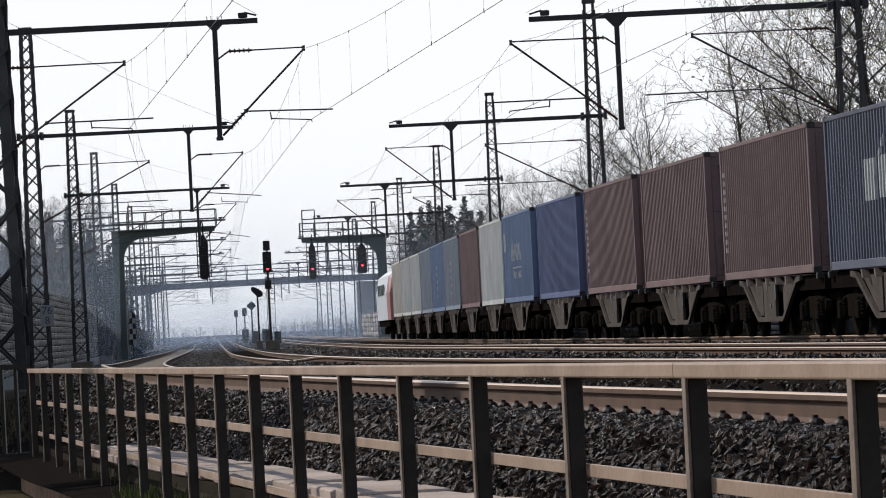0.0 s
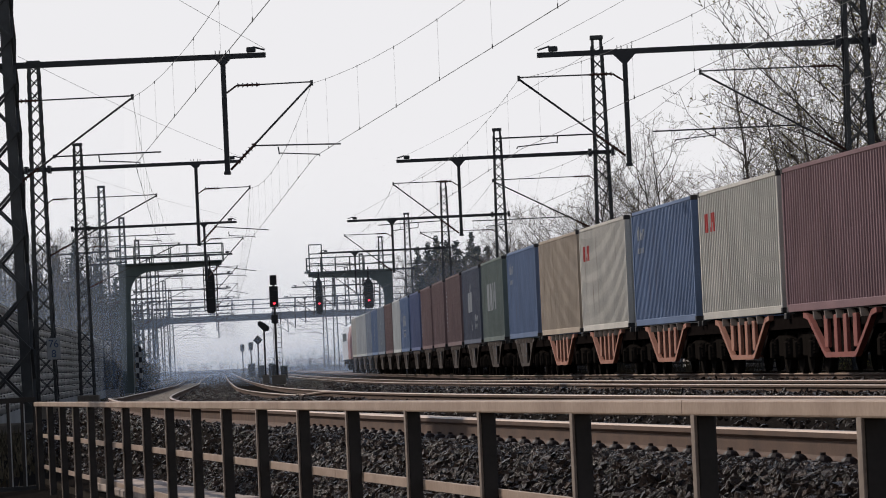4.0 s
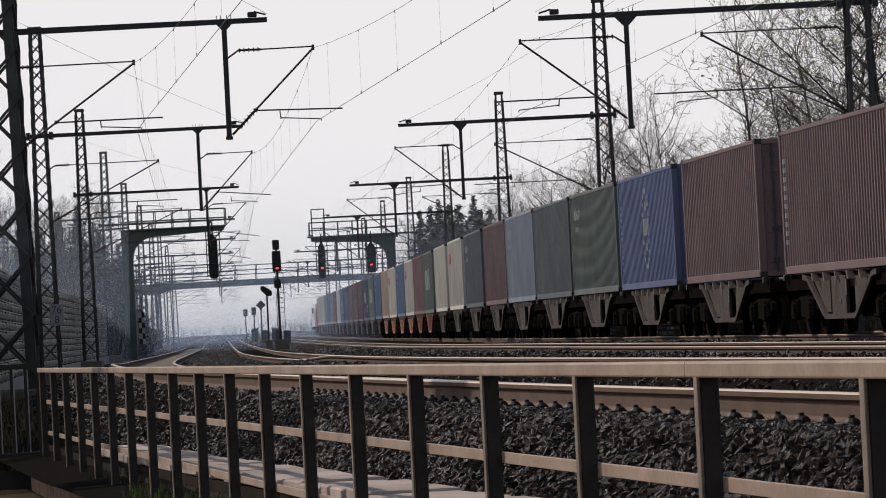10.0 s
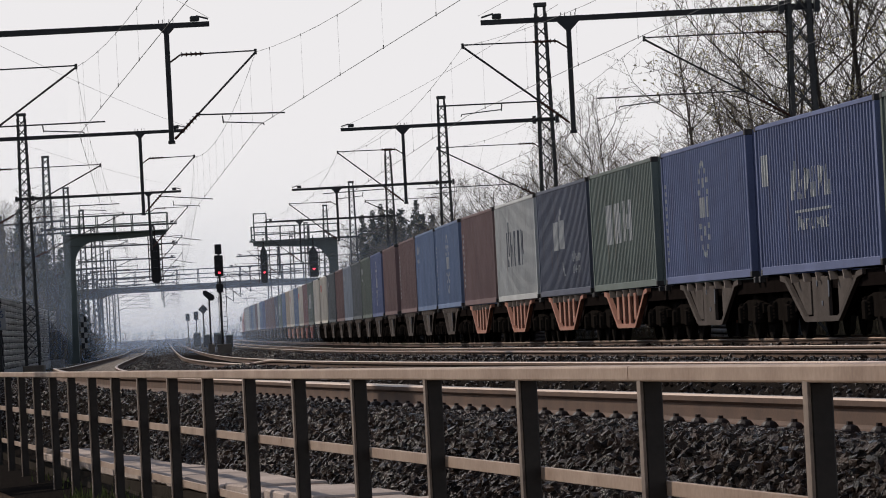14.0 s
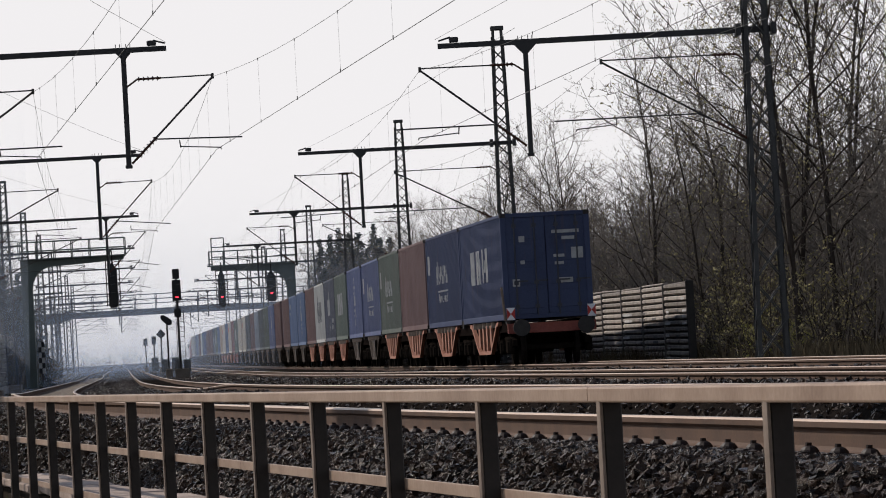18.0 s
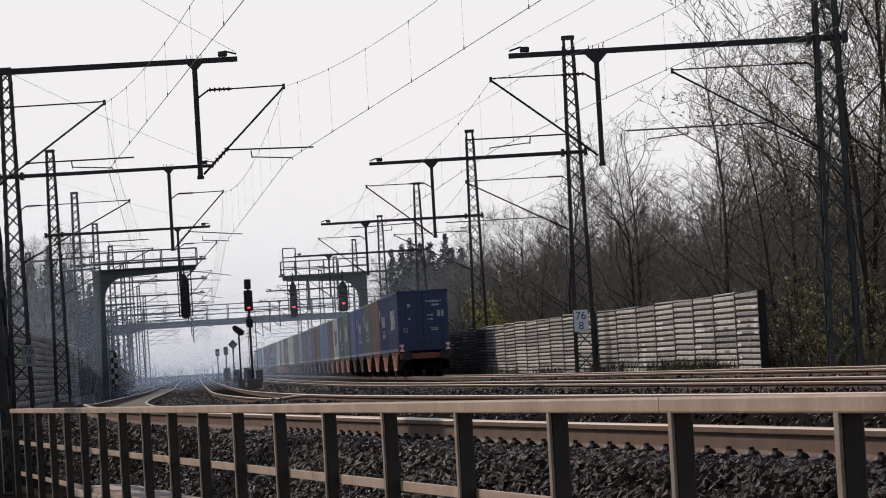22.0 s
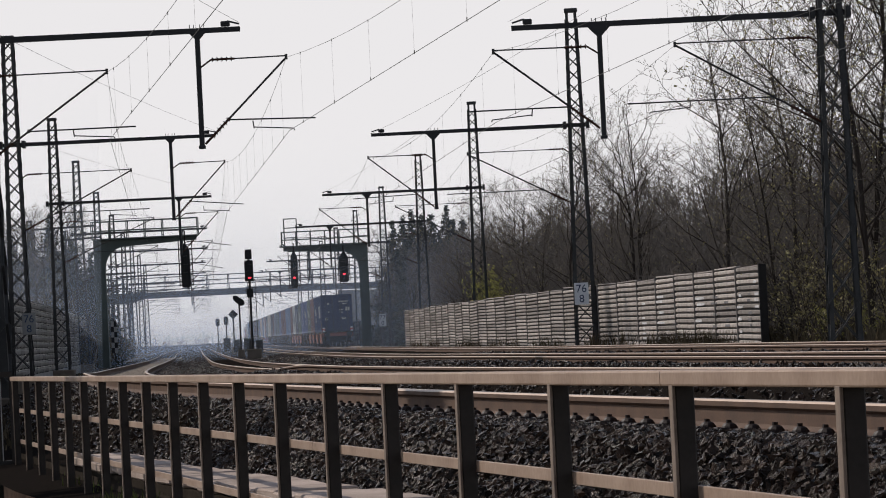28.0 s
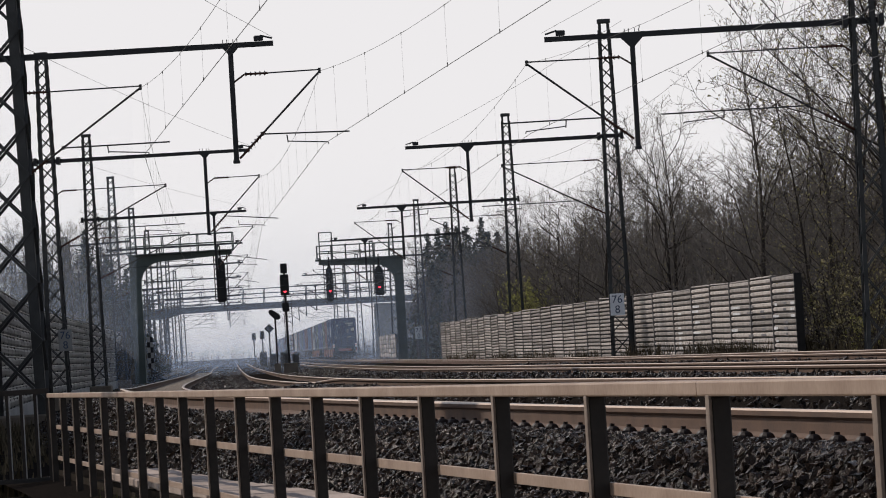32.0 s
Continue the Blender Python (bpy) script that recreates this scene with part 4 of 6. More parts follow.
def low_signal(x, y, h, kind, label):
    r = thing("distant_signal", pose(x, y, fall(y) - 0.3), label, "railway signal", "low signals")
    s = Shape()
    s.tube((0, 0, 0), (0, 0, h), 0.055, n=8)
    part("post", s, DARKIRON, r)
    s = Shape()
    if kind == "disc":
        s.plate([(-0.38, h + 0.16), (-0.36, h + 0.3), (-0.18, h + 0.34), (0.3, h + 0.0), (0.35, h - 0.2), (0.24, h - 0.33), (0.02, h - 0.32), (-0.34, h + 0.02)], -0.06, 0.12)
    elif kind == "diamond":
        s.plate([(-0.38, h), (0, h - 0.38), (0.38, h), (0, h + 0.38)], -0.03, 0.03)
    else:
        s.block(-0.2, 0.2, -0.1, 0.1, h - 0.5, h + 0.2, 0.04)
    part("screen", s, BLACK, r)
    s = Shape()
    s.block(-0.2, 0.2, -0.2, 0.2, -0.2, 0.3, 0.02)
    part("base", s, CONCRETE, r)


low_signal(-13.0, 292, 3.39, "disc", "angled black signal screen on a thin post")
low_signal(-16.4, 357, 2.9, "diamond", "diamond-shaped black board on a thin post")
low_signal(-19.1, 402, 2.8, "box", "small black signal box on a thin post")
low_signal(-22.3, 452, 2.9, "box", "small black signal box on a thin post")
for k, (x, y, h) in enumerate(((-15.9, 350, 0.9), (-15.2, 352, 1.0), (-18.7, 395, 1.1), (-13.05, 322, 0.8), (-13.75, 324, 0.9), (-20.5, 430, 1.1))):
    cab = thing("relay_box", pose(x, y, fall(y) - 0.3), "low dark grey trackside relay box", "relay box", "relay boxes")
    s = Shape()
    s.block(-0.24, 0.24, -0.2, 0.2, 0, h, 0.03)
    part("housing", s, DARKIRON, cab)
    s = Shape()
    s.block(-0.28, 0.28, -0.24, 0.24, h, h + 0.06, 0.02)
    part("lid", s, GANTRY, cab)
# black and white marker board
mk = thing("marker_board", pose(-18.8, 262, fall(262) - 0.3), "black and white chequered marker board on a post", "sign")
for k in range(6):
    s = Shape()
    s.box(-0.17 if k % 2 else 0.002, -0.002 if k % 2 else 0.17, -0.02, 0.02, 0.5 + 0.3 * k, 0.79 + 0.3 * k)
    part("white_field", s, GREYBOARD, mk)
    s = Shape()
    s.box(0.002 if k % 2 else -0.17, 0.17 if k % 2 else -0.002, -0.02, 0.02, 0.5 + 0.3 * k, 0.79 + 0.3 * k)
    part("black_field", s, BLACK, mk)
s = Shape()
s.tube((0, 0.06, 0), (0, 0.06, 2.4), 0.04, n=6)
part("post", s, DARKIRON, mk)


# ---- signal gantries ----
def gantry(x, y, reach, zb, zt, side, label, heads):
    """One thick upright with a curved knee, a box girder, a walkway with rails, and hanging signals."""
    z = fall(y) - 0.4
    r = thing("signal_gantry", pose(x, y, z), label, "signal gantry", "signal gantries")
    w = 0.33
    out = [(-w * side, -0.3), (w * side, -0.3), (w * side, zb - 1.3)]
    for k in range(1, 7):
        a = math.pi / 2 * k / 6
        out.append(((w + 1.3 * (1 - math.cos(a))) * side, zb - 1.3 + 1.3 * math.sin(a)))
    out += [(1.9 * side, zb), (1.9 * side, zt), (-w * side, zt)]
    s = Shape()
    s.plate(out if side < 0 else out, -0.35, 0.35)
    part("upright", s, GANTRY, r, "thick welded upright with a curved knee")
    s = Shape()
    s.plate([(1.9 * side, zb), (reach * side, zb + 0.2), (reach * side, zt), (1.9 * side, zt)], -0.35, 0.35)
    part("girder", s, GANTRY, r)
    s = Shape()
    a, b = sorted((-0.4 * side, (reach + 0.1) * side))
    s.box(a, b, -0.75, 0.75, zt + 0.01, zt + 0.08)
    part("walkway", s, GANTRY, r)
    for yy in (-0.72, 0.72):
        for h in (0.55, 1.1):
            s = Shape()
            s.bar((a, yy, zt + h), (b, yy, zt + h), 0.05)
            part("guard_rail", s, GANTRY, r)
        n = 6
        for k in range(n + 1):
            s = Shape()
            s.box(a + (b - a) * k / n - 0.03, a + (b - a) * k / n + 0.03, yy - 0.03, yy + 0.03, zt + 0.08, zt + 1.12)
            part("guard_post", s, GANTRY, r)
    if side < 0:
        cx = reach * side + 0.55
        for dx in (-0.45, 0.45):
            for dy in (-0.6, 0.6):
                s = Shape()
                s.bar((cx + dx, dy, zt), (cx + dx, dy, zt + 2.05), 0.045)
                part("cage_post", s, GANTRY, r)
        for h in (0.7, 1.4, 2.05):
            s = Shape()
            s.bar((cx - 0.45, -0.6, zt + h), (cx + 0.45, -0.6, zt + h), 0.045)
            s.bar((cx - 0.45, 0.6, zt + h), (cx + 0.45, 0.6, zt + h), 0.045)
            part("cage_rail", s, GANTRY, r)
    for hx, h0, h1, w, lz, lamp in heads:
        o = Shape()
        o.bar((hx, -0.4, h1 - 0.1), (hx, -0.4, zt + 0.3), 0.09)
        part("hanger", o, DARKIRON, r)
        s = Shape()
        s.plate([(hx - w / 2, h0 + 0.12), (hx - w / 2 + 0.1, h0), (hx + w / 2 - 0.1, h0), (hx + w / 2, h0 + 0.12), (hx + w / 2, h1 - 0.42), (hx + 0.04, h1), (hx - 0.04, h1), (hx - w / 2, h1 - 0.42)], -0.75, -0.42)
        hd = part("signal_head", s, BLACK, r, "long black hanging signal screen with a pointed top")
        for k in range(3):
            s = Shape()
            zz = lz + 0.5 * k
            s.tube((hx, -0.76, zz), (hx, -0.78, zz), 0.09, n=12)
            part("lamp", s, lamp if k == 0 else GLASS, hd, "red glowing lamp" if k == 0 and lamp is REDLAMP else "")
            s = Shape()
            s.quadprism([(hx + 0.12 * math.cos(math.pi * i / 8), -0.75, zz + 0.12 * math.sin(math.pi * i / 8)) for i in range(9)],
                        [(hx + 0.12 * math.cos(math.pi * i / 8), -0.98, zz + 0.02 + 0.12 * math.sin(math.pi * i / 8)) for i in range(9)])
            part("hood", s, BLACK, hd)
        s = Shape()
        for dx in (-0.4, 0.4):
            s.bar((hx + dx, -0.3, h0 + 0.1), (hx + dx, -0.3, zt), 0.06)
        k = h0 + 0.2
        while k < zt - 0.2:
            s.bar((hx - 0.4, -0.3, k), (hx + 0.4, -0.3, k), 0.045)
            k += 0.3
        part("service_ladder", s, DARKIRON, r)
    return r


gantry(-20.75, 280, 5.9, 7.0, 7.42, 1, "grey-green cantilever signal gantry with a railed walkway", [(5.2, 4.3, 7.0, 0.55, 5.2, GLASS)])
gantry(-5.7, 330, 5.65, 6.95, 7.4, -1, "grey-green cantilever signal gantry over the main line", [(-4.93, 4.5, 7.15, 0.46, 5.28, REDLAMP), (-1.4, 4.75, 6.95, 0.66, 5.35, REDLAMP)])

# ---- far footbridge ----
by = 585.0
br = thing("road_bridge", pose(0, by, fall(by)), "long grey-blue girder bridge across all the tracks", "bridge")


def deck(x):
    return 6.55 + 0.9 * (1 - ((x + 24) / 38.0) ** 2) * 0.45


s = Shape()
xs = steps(-62, 18, 2)
for a, b in zip(xs, xs[1:]):
    s.plate([(a, deck(a) - 0.1 - (0.4 if -40 < a < 8 else 0.9)), (b, deck(b) - 0.1 - (0.4 if -40 < b < 8 else 0.9)), (b, deck(b) + 0.28), (a, deck(a) + 0.28)], -0.3, 3.3)
part("girder", s, BRIDGE, br)
for x in (-45.5, -10.5, 9.0):
    s = Shape()
    s.block(x - 0.7, x + 0.7, 0.2, 2.8, -1.2, deck(x) - 0.9, 0.08)
    part("pier", s, PIER, br)
s = Shape()
s.plate([(-13.6, -1.2), (16.0, -1.2), (16.0, deck(16) - 0.95), (-13.6, deck(-13.6) - 0.55)], 3.6, 6.0)
part("abutment", s, PIER, br, "pale concrete abutment")
for yy in (-0.2, 3.2):
    for h in (0.75, 1.3, 1.9):
        s = Shape()
        for a, b in zip(xs, xs[1:]):
            s.bar((a, yy, deck(a) + 0.2 + h), (b, yy, deck(b) + 0.2 + h), 0.07)
        part("guard_rail", s, BRIDGE, br)
    for x in steps(-62, 18, 2.7):
        s = Shape()
        s.box(x - 0.05, x + 0.05, yy - 0.05, yy + 0.05, deck(x) + 0.2, deck(x) + 2.12)
        part("guard_post", s, BRIDGE, br)


# ---- noise barriers ----
def barrier(curve, y0, y1, bay, z0, z1, rows, mat, post_mat, label, thick=0.1, face=-1):
    """Bays of proud horizontal ribs between posts, built on the ground."""
    r = thing("noise_barrier", pose(0, 0, 0), label, "noise barrier", "noise barriers")
    n = max(1, round((y1 - y0) / bay))
    h = (z1 - z0) / rows
    L = (y1 - y0) / n
    s = Shape()
    # one rib: a bowed lath, rounded at its edges
    if face > 0:
        s.quadprism([(thick / 2, 0.06, 0.01), (thick * 0.85, 0.06, h * 0.22), (thick * 0.85, 0.06, h * 0.6), (thick / 2, 0.06, h * 0.84), (-thick / 2, 0.06, h * 0.84), (-thick / 2, 0.06, 0.01)],
                    [(thick / 2, L - 0.06, 0.01), (thick * 0.85, L - 0.06, h * 0.22), (thick * 0.85, L - 0.06, h * 0.6), (thick / 2, L - 0.06, h * 0.84), (-thick / 2, L - 0.06, h * 0.84), (-thick / 2, L - 0.06, 0.01)])
    else:
        s.quadprism([(-thick / 2, 0.06, 0.022), (-thick * 0.95, 0.06, h * 0.3), (-thick * 0.95, 0.06, h * 0.7), (-thick / 2, 0.06, h - 0.022), (thick / 2, 0.06, h - 0.022), (thick / 2, 0.06, 0.012)],
                    [(-thick / 2, L - 0.06, 0.022), (-thick * 0.95, L - 0.06, h * 0.3), (-thick * 0.95, L - 0.06, h * 0.7), (-thick / 2, L - 0.06, h - 0.022), (thick / 2, L - 0.06, h - 0.022), (thick / 2, L - 0.06, 0.012)])
    rib = s.mesh("rib", mat)
    p = Shape()
    p.block(-0.13, 0.09 if face < 0 else thick / 2 + 0.028, -0.05, 0.065, -0.8, z1 - z0 + 0.04, 0.012)
    # the first post takes a near-black colour as shade on the barrier's end
    post, shade_post = p.mesh("barrier_post", post_mat), p.mesh("shaded_end_post", DARKIRON)
    rng = random.Random(label)
    for i in range(n + 1):
        y = y0 + L * i
        a = heading(curve, min(max(y, y0 + 1), y1 - 1))
        o = link("post", post if i or face > 0 else shade_post, r)
        o.matrix_basis = pose(curve(y), y, z0 + fall(y), 0, 0, a)
        if i == n:
            break
        a = math.degrees(math.atan((curve(y) - curve(y + L)) / L))
        tilt = rng.uniform(-0.35, 0.35)
        for k in range(rows):
            o = link("rib", rib, r)
            if face < 0 and k == 0:
                q = Shape()
                q.box(-0.01, thick / 2 + 0.03, 0.05, L - 0.05, -0.2, z1 - z0 - 0.02)
                q = part("backing_board", q, DARKIRON, r)
                q.matrix_basis = pose(curve(y), y, z0 + fall(y), 0, 0, a)
                q = Shape()
                q.block(-thick * 0.8, thick * 0.6, 0.02, L - 0.02, 0.0, 0.045, 0.01)
                q = part("cap_board", q, mat, r)
                q.matrix_basis = pose(curve(y), y, z1 + fall(y) + rng.uniform(-0.02, 0.03), rng.uniform(-0.5, 0.5), rng.uniform(-4, 4), a)
            if face > 0 and k == 0:
                # thin pale strips imitate the bright highlights on the round slats
                q = Shape()
                for e in range(rows):
                    q.block(-thick / 2, thick / 2 + 0.03, 0.06, L - 0.06, e * h + h * 0.855, e * h + h * 0.985, 0.008)
                q = part("cover_lath", q, SLATGLINT, r, "pale laths between the dark slats", "stuff")
                q.matrix_basis = pose(curve(y), y, z0 + fall(y), 0, 0, a)
            o.matrix_basis = pose(curve(y), y, z0 + fall(y) + k * h, tilt, 0.0 if face > 0 else rng.uniform(-1.5, 1.5), a) @ Matrix.Diagonal((1, 1 / math.cos(radians(a)), 1, 1))
    return r


WALL_1 = line([(127, 8.72), (145, 7.75), (160, 6.8), (172, 5.75), (182, 5.0)])
WALL_2 = line([(172, 5.55), (236, 1.3), (300, -2.6)])
WALL_3 = line([(300, -2.2), (340, -4.4), (420, -8.6)])
# the stretch nearer than y 100 is added, mostly out of view, to shade the ground
WALL_L = line([(56, -8.1), (80, -9.95), (100, -11.1), (109, -11.75), (170, -16.35), (236, -20.25), (302, -24.05), (340, -26.1)])
barrier(WALL_1, 127, 172.0, 5.6, -0.3, 1.93, 13, BARRIER, BARRIERPOST, "sunlit bleached timber noise barrier with faded paint")
barrier(WALL_2, 172.2, 300, 5.8, -0.3, 1.93, 15, BARRIER, BARRIERPOST, "pale weathered noise barrier of horizontal ribs")
barrier(WALL_3, 396, 442, 6.5, -0.3, 1.7, 5, BARRIER, BARRIERPOST, "distant pale noise barrier of horizontal ribs")
# its pale laths are highlights built as strips
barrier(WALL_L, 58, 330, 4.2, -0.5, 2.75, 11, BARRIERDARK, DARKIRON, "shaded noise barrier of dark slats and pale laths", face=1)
# concrete plinth of the shaded barrier
plinth = Shape()
ys = steps(58, 330, 5)
for a, b in zip(ys, ys[1:]):
    plinth.bar((WALL_L(a) + 0.02, a, -0.76 + fall(a)), (WALL_L(b) + 0.02, b, -0.76 + fall(b)), 0.2, 0.5)
tagged(part("plinth", plinth, PIER, None), "grey concrete plinth under the shaded noise barrier", "plinth", kind="structure")
# faded paint on the ribs of the sunlit barrier: plain strokes, rib by rib
gm = thing("graffiti", pose(0, 0, 0), "faded dark and pale paint on the ribs of the noise barrier", "graffiti")
rng = random.Random(17)
rib_h = 2.23 / 13
for y0, y1, k0, k1, keep, mat in ((129.0, 130.1, 3, 9, 0.8, GRAFFITI), (131.0, 132.6, 2, 10, 0.55, PALEPAINT), (134.4, 136.0, 3, 8, 0.85, GRAFFITI), (137.4, 139.4, 3, 9, 0.75, GRAFFITI),
                                  (141.0, 144.0, 2, 9, 0.4, PALEPAINT), (152.5, 155.5, 1, 10, 0.6, PALEPAINT), (158.0, 160.0, 1, 9, 0.75, PALEPAINT), (127.4, 128.6, 4, 11, 0.6, PALEPAINT)):
    for k in range(k0, k1):
        if rng.random() > keep:
            continue
        a, b = y0 + rng.uniform(0, 0.4) * (y1 - y0), y1 - rng.uniform(0, 0.4) * (y1 - y0)
        s = Shape()
        z = -0.3 + fall(y0) + (k + rng.uniform(0.42, 0.58)) * rib_h
        s.bar((WALL_1(a) - 0.101, a, z), (WALL_1(b) - 0.101, b, z), 0.008, rib_h * rng.uniform(0.35, 0.5))
        part("paint_stroke", s, mat, gm)


# ---- trees ----
def bare_tree(seed, height, spread, limbs, boughs, twigs, buds, thick=1.0, stems=1):
    """Slender trunk with limbs, branches and fine twigs; returns the wood, the twigs and the buds as three shapes."""
    r = random.Random(seed)
    wood, fine, bud = Shape(), Shape(), Shape()

    def limb(p, d, length, rad, level):
        n = (6, 4, 3, 2)[level]
        pts, dirs = [p], [d]
        for i in range(n):
            d = (d + Vector((r.uniform(-1, 1), r.uniform(-1, 1), r.uniform(-0.4, 0.9))) * (0.1, 0.36, 0.52, 0.75)[level]).normalized()
            p = p + d * (length / n)
            pts.append(p)
            dirs.append(d)
        for i in range(n):
            r0, r1 = rad * (1 - 0.85 * i / n), rad * (1 - 0.85 * (i + 1) / n)
            if level == 0:
                wood.tube(pts[i], pts[i + 1], r0, r1, 6)
            elif level == 1:
                wood.tube(pts[i], pts[i + 1], max(r0, 0.012), max(r1, 0.009), 4)
            elif level == 2 and i < n - 1:
                fine.twig(pts[i], pts[i + 1], max(r0, 0.0085), max(r1, 0.0055))
            else:
                fine.spike(pts[i], pts[i + 1], max(r0, 0.0095))
        if level == 3:
            for b in pts[1:]:
                if r.random() < buds:
                    q = b + Vector((r.uniform(-1, 1), r.uniform(-1, 1), r.uniform(-1, 1))) * 0.06
                    m = len(bud.v)
                    bud.v += [tuple(q + Vector((r.uniform(-1, 1), r.uniform(-1, 1), r.uniform(-1, 1))) * 0.042) for _ in range(4)]
                    bud.f += [(m, m + 1, m + 2), (m, m + 2, m + 3), (m, m + 1, m + 3), (m + 1, m + 2, m + 3)]
            return
        count = (limbs, boughs, twigs)[level]
        for k in range(count):
            t = (0.16 + 0.84 * (k + r.random()) / count) if level == 0 else (0.15 + 0.85 * (k + r.random()) / count)
            t = min(t, 0.995)
            i = min(int(t * n), n - 1)
            q = pts[i].lerp(pts[i + 1], t * n - i)
            ang = r.uniform(0, 2 * math.pi)
            s = dirs[i].orthogonal().normalized()
            u = dirs[i].cross(s)
            out = (s * math.cos(ang) + u * math.sin(ang))
            nd = (dirs[i] * r.uniform(0.3, 0.75) + out * spread * r.uniform(0.7, 1.1) + Vector((0, 0, 0.18))).normalized()
            share = (0.42, 0.46, 0.5)[level] * (1.15 - 0.6 * t) * r.uniform(0.7, 1.2)
            limb(q, nd, length * share, rad * (0.34, 0.4, 0.5)[level] * (1.1 - 0.5 * t), level + 1)

    for k in range(stems):
        lean = 0.04 if stems == 1 else 0.4
        base = Vector((r.uniform(-1, 1), r.uniform(-1, 1), 0)) * (0.0 if stems == 1 else 0.25) + Vector((0, 0, -0.4))
        limb(base, Vector((r.uniform(-lean, lean), r.uniform(-lean, lean), 1)).normalized(), height * r.uniform(0.75, 1.0) if stems > 1 else height, (height * 0.0085 + 0.02) * thick, 0)
    return wood, fine, bud


def fir(seed, height, width):
    """A conifer: thin trunk and tiers of drooping needle sprays."""
    r = random.Random(seed)
    wood, crown = Shape(), Shape()
    wood.tube((0, 0, -0.4), (0, 0, height * 0.97), height * 0.016, 0.02, 6)
    z = height * 0.06
    while z < height * 0.995:
        k = 1 - z / height
        for _ in range(int(7 + 13 * k)):
            a = r.uniform(0, 2 * math.pi)
            L = width * k ** 0.9 * r.uniform(0.35, 1.15) + 0.08
            n = 2 + int(L * 1.6)
            for j in range(n):
                t = (j + 0.8) / n
                c = Vector((math.cos(a) * L * t, math.sin(a) * L * t, z + 0.05 * L - 0.26 * L * t * t + r.uniform(-0.12, 0.12)))
                w = (0.2 + 0.34 * k) * (1.05 - 0.4 * t)
                for _ in range(3):
                    m = len(crown.v)
                    crown.v += [tuple(c + Vector((r.uniform(-w, w), r.uniform(-w, w), r.uniform(-w, w) * 0.7))) for _ in range(3)]
                    crown.f.append((m, m + 1, m + 2))
        z += height * 0.02
    return wood, crown


TREES = []
for seed, h, spread, limbs, boughs, twigs, buds, thick, stems, lab in (
        (11, 13.0, 0.8, 22, 8, 7, 0.22, 1.0, 1, "tall slender bare tree with fine twigs"),
        (12, 11.5, 0.85, 20, 8, 7, 0.2, 1.0, 1, "bare spreading tree with a broad twiggy crown"),
        (13, 15.0, 0.95, 22, 8, 8, 0.75, 0.62, 1, "tall dark tree with the first small leaf buds"),
        (14, 9.5, 0.9, 19, 8, 7, 0.2, 0.9, 1, "bare grey-brown tree with dense twigs"),
        (15, 5.6, 0.8, 6, 4, 3, 0.05, 0.7, 5, "tangled leafless thicket of many thin stems"),
        (16, 3.6, 0.9, 6, 4, 4, 0.55, 0.6, 5, "low bush with small ochre-green leaf buds")):
    w, f, b = bare_tree(seed, h, spread, limbs, boughs, twigs, buds, thick, stems)
    TREES.append((w.mesh("trunk", BARK), f.mesh("twigs", TWIG), b.mesh("buds", BUD), lab))
w, f, b = bare_tree(17, 3.4, 0.95, 7, 5, 4, 1.0, 0.6, 5)
TREES.append((w.mesh("trunk", BARK), f.mesh("twigs", TWIG), b.mesh("buds", LEAF), "yellow-green bush in first leaf"))


def plant(kind, x, y, z, size, turn):
    w, f, b, lab = TREES[kind]
    t = thing("bush" if kind > 3 else "tree", pose(x, y, z, 0, 0, turn) @ Matrix.Scale(size, 4), lab, "bush" if kind > 3 else "tree", "bushes along the line" if kind > 3 else "trees along the line")
    link("trunk", w, t)
    link("crown", f, t)
    tagged(link("foliage", b, t), kind="stuff")


def wall_at(y):
    return WALL_1(y) if y < 178 else WALL_2(y) if y < 300 else WALL_3(y)


rng = random.Random(21)
# belt behind the barriers on the right: tall trees, then thicket below them
for k in range(38):
    y = 112 + 230 * ((k + rng.random()) / 38) ** 1.1
    off = 3.2 + abs(rng.gauss(0, 1)) * 5.0
    near = y < 160
    kind = rng.choice((2, 2, 0, 2, 1)) if near else rng.choice((0, 1, 3, 3, 3))
    size = rng.uniform(0.75, 1.0) if near else rng.uniform(0.6, 0.82)
    if near and y > 128:
        size *= 0.62
    plant(kind, wall_at(y) + off, y, fall(y) - 0.85, size, rng.uniform(0, 360))
for x, y, kind, size in ((10.9, 118, 2, 1.1), (12.2, 121, 2, 1.15), (11.6, 127, 2, 1.0), (13.2, 130, 2, 1.0), (10.4, 129, 2, 0.72), (9.7, 134, 2, 0.6), (10.9, 141, 2, 0.68), (10.6, 138, 0, 0.72), (9.6, 155, 0, 0.8), (7.8, 188, 0, 0.7), (5.6, 205, 3, 0.95)):
    plant(kind, x, y, fall(y) - 0.85, size, rng.uniform(0, 360))
for k in range(40):
    y = 116 + 215 * ((k + rng.random()) / 40)
    off = 2.2 + rng.random() * 8.5
    plant(4 if rng.random() < 0.8 else 5, wall_at(y) + off, y, fall(y) - 0.9, rng.uniform(0.75, 1.25), rng.uniform(0, 360))
for x, y, size in ((2.6, 250, 1.25), (3.6, 262, 1.1), (1.9, 276, 1.3), (4.4, 243, 0.9), (6.3, 213, 0.85), (5.6, 220, 0.9), (10.2, 121, 0.6), (11.0, 118, 0.5), (2.2, 262, 1.5), (3.0, 270, 1.45)):
    plant(6, x, y, fall(y) - 0.9, size, rng.uniform(0, 360))
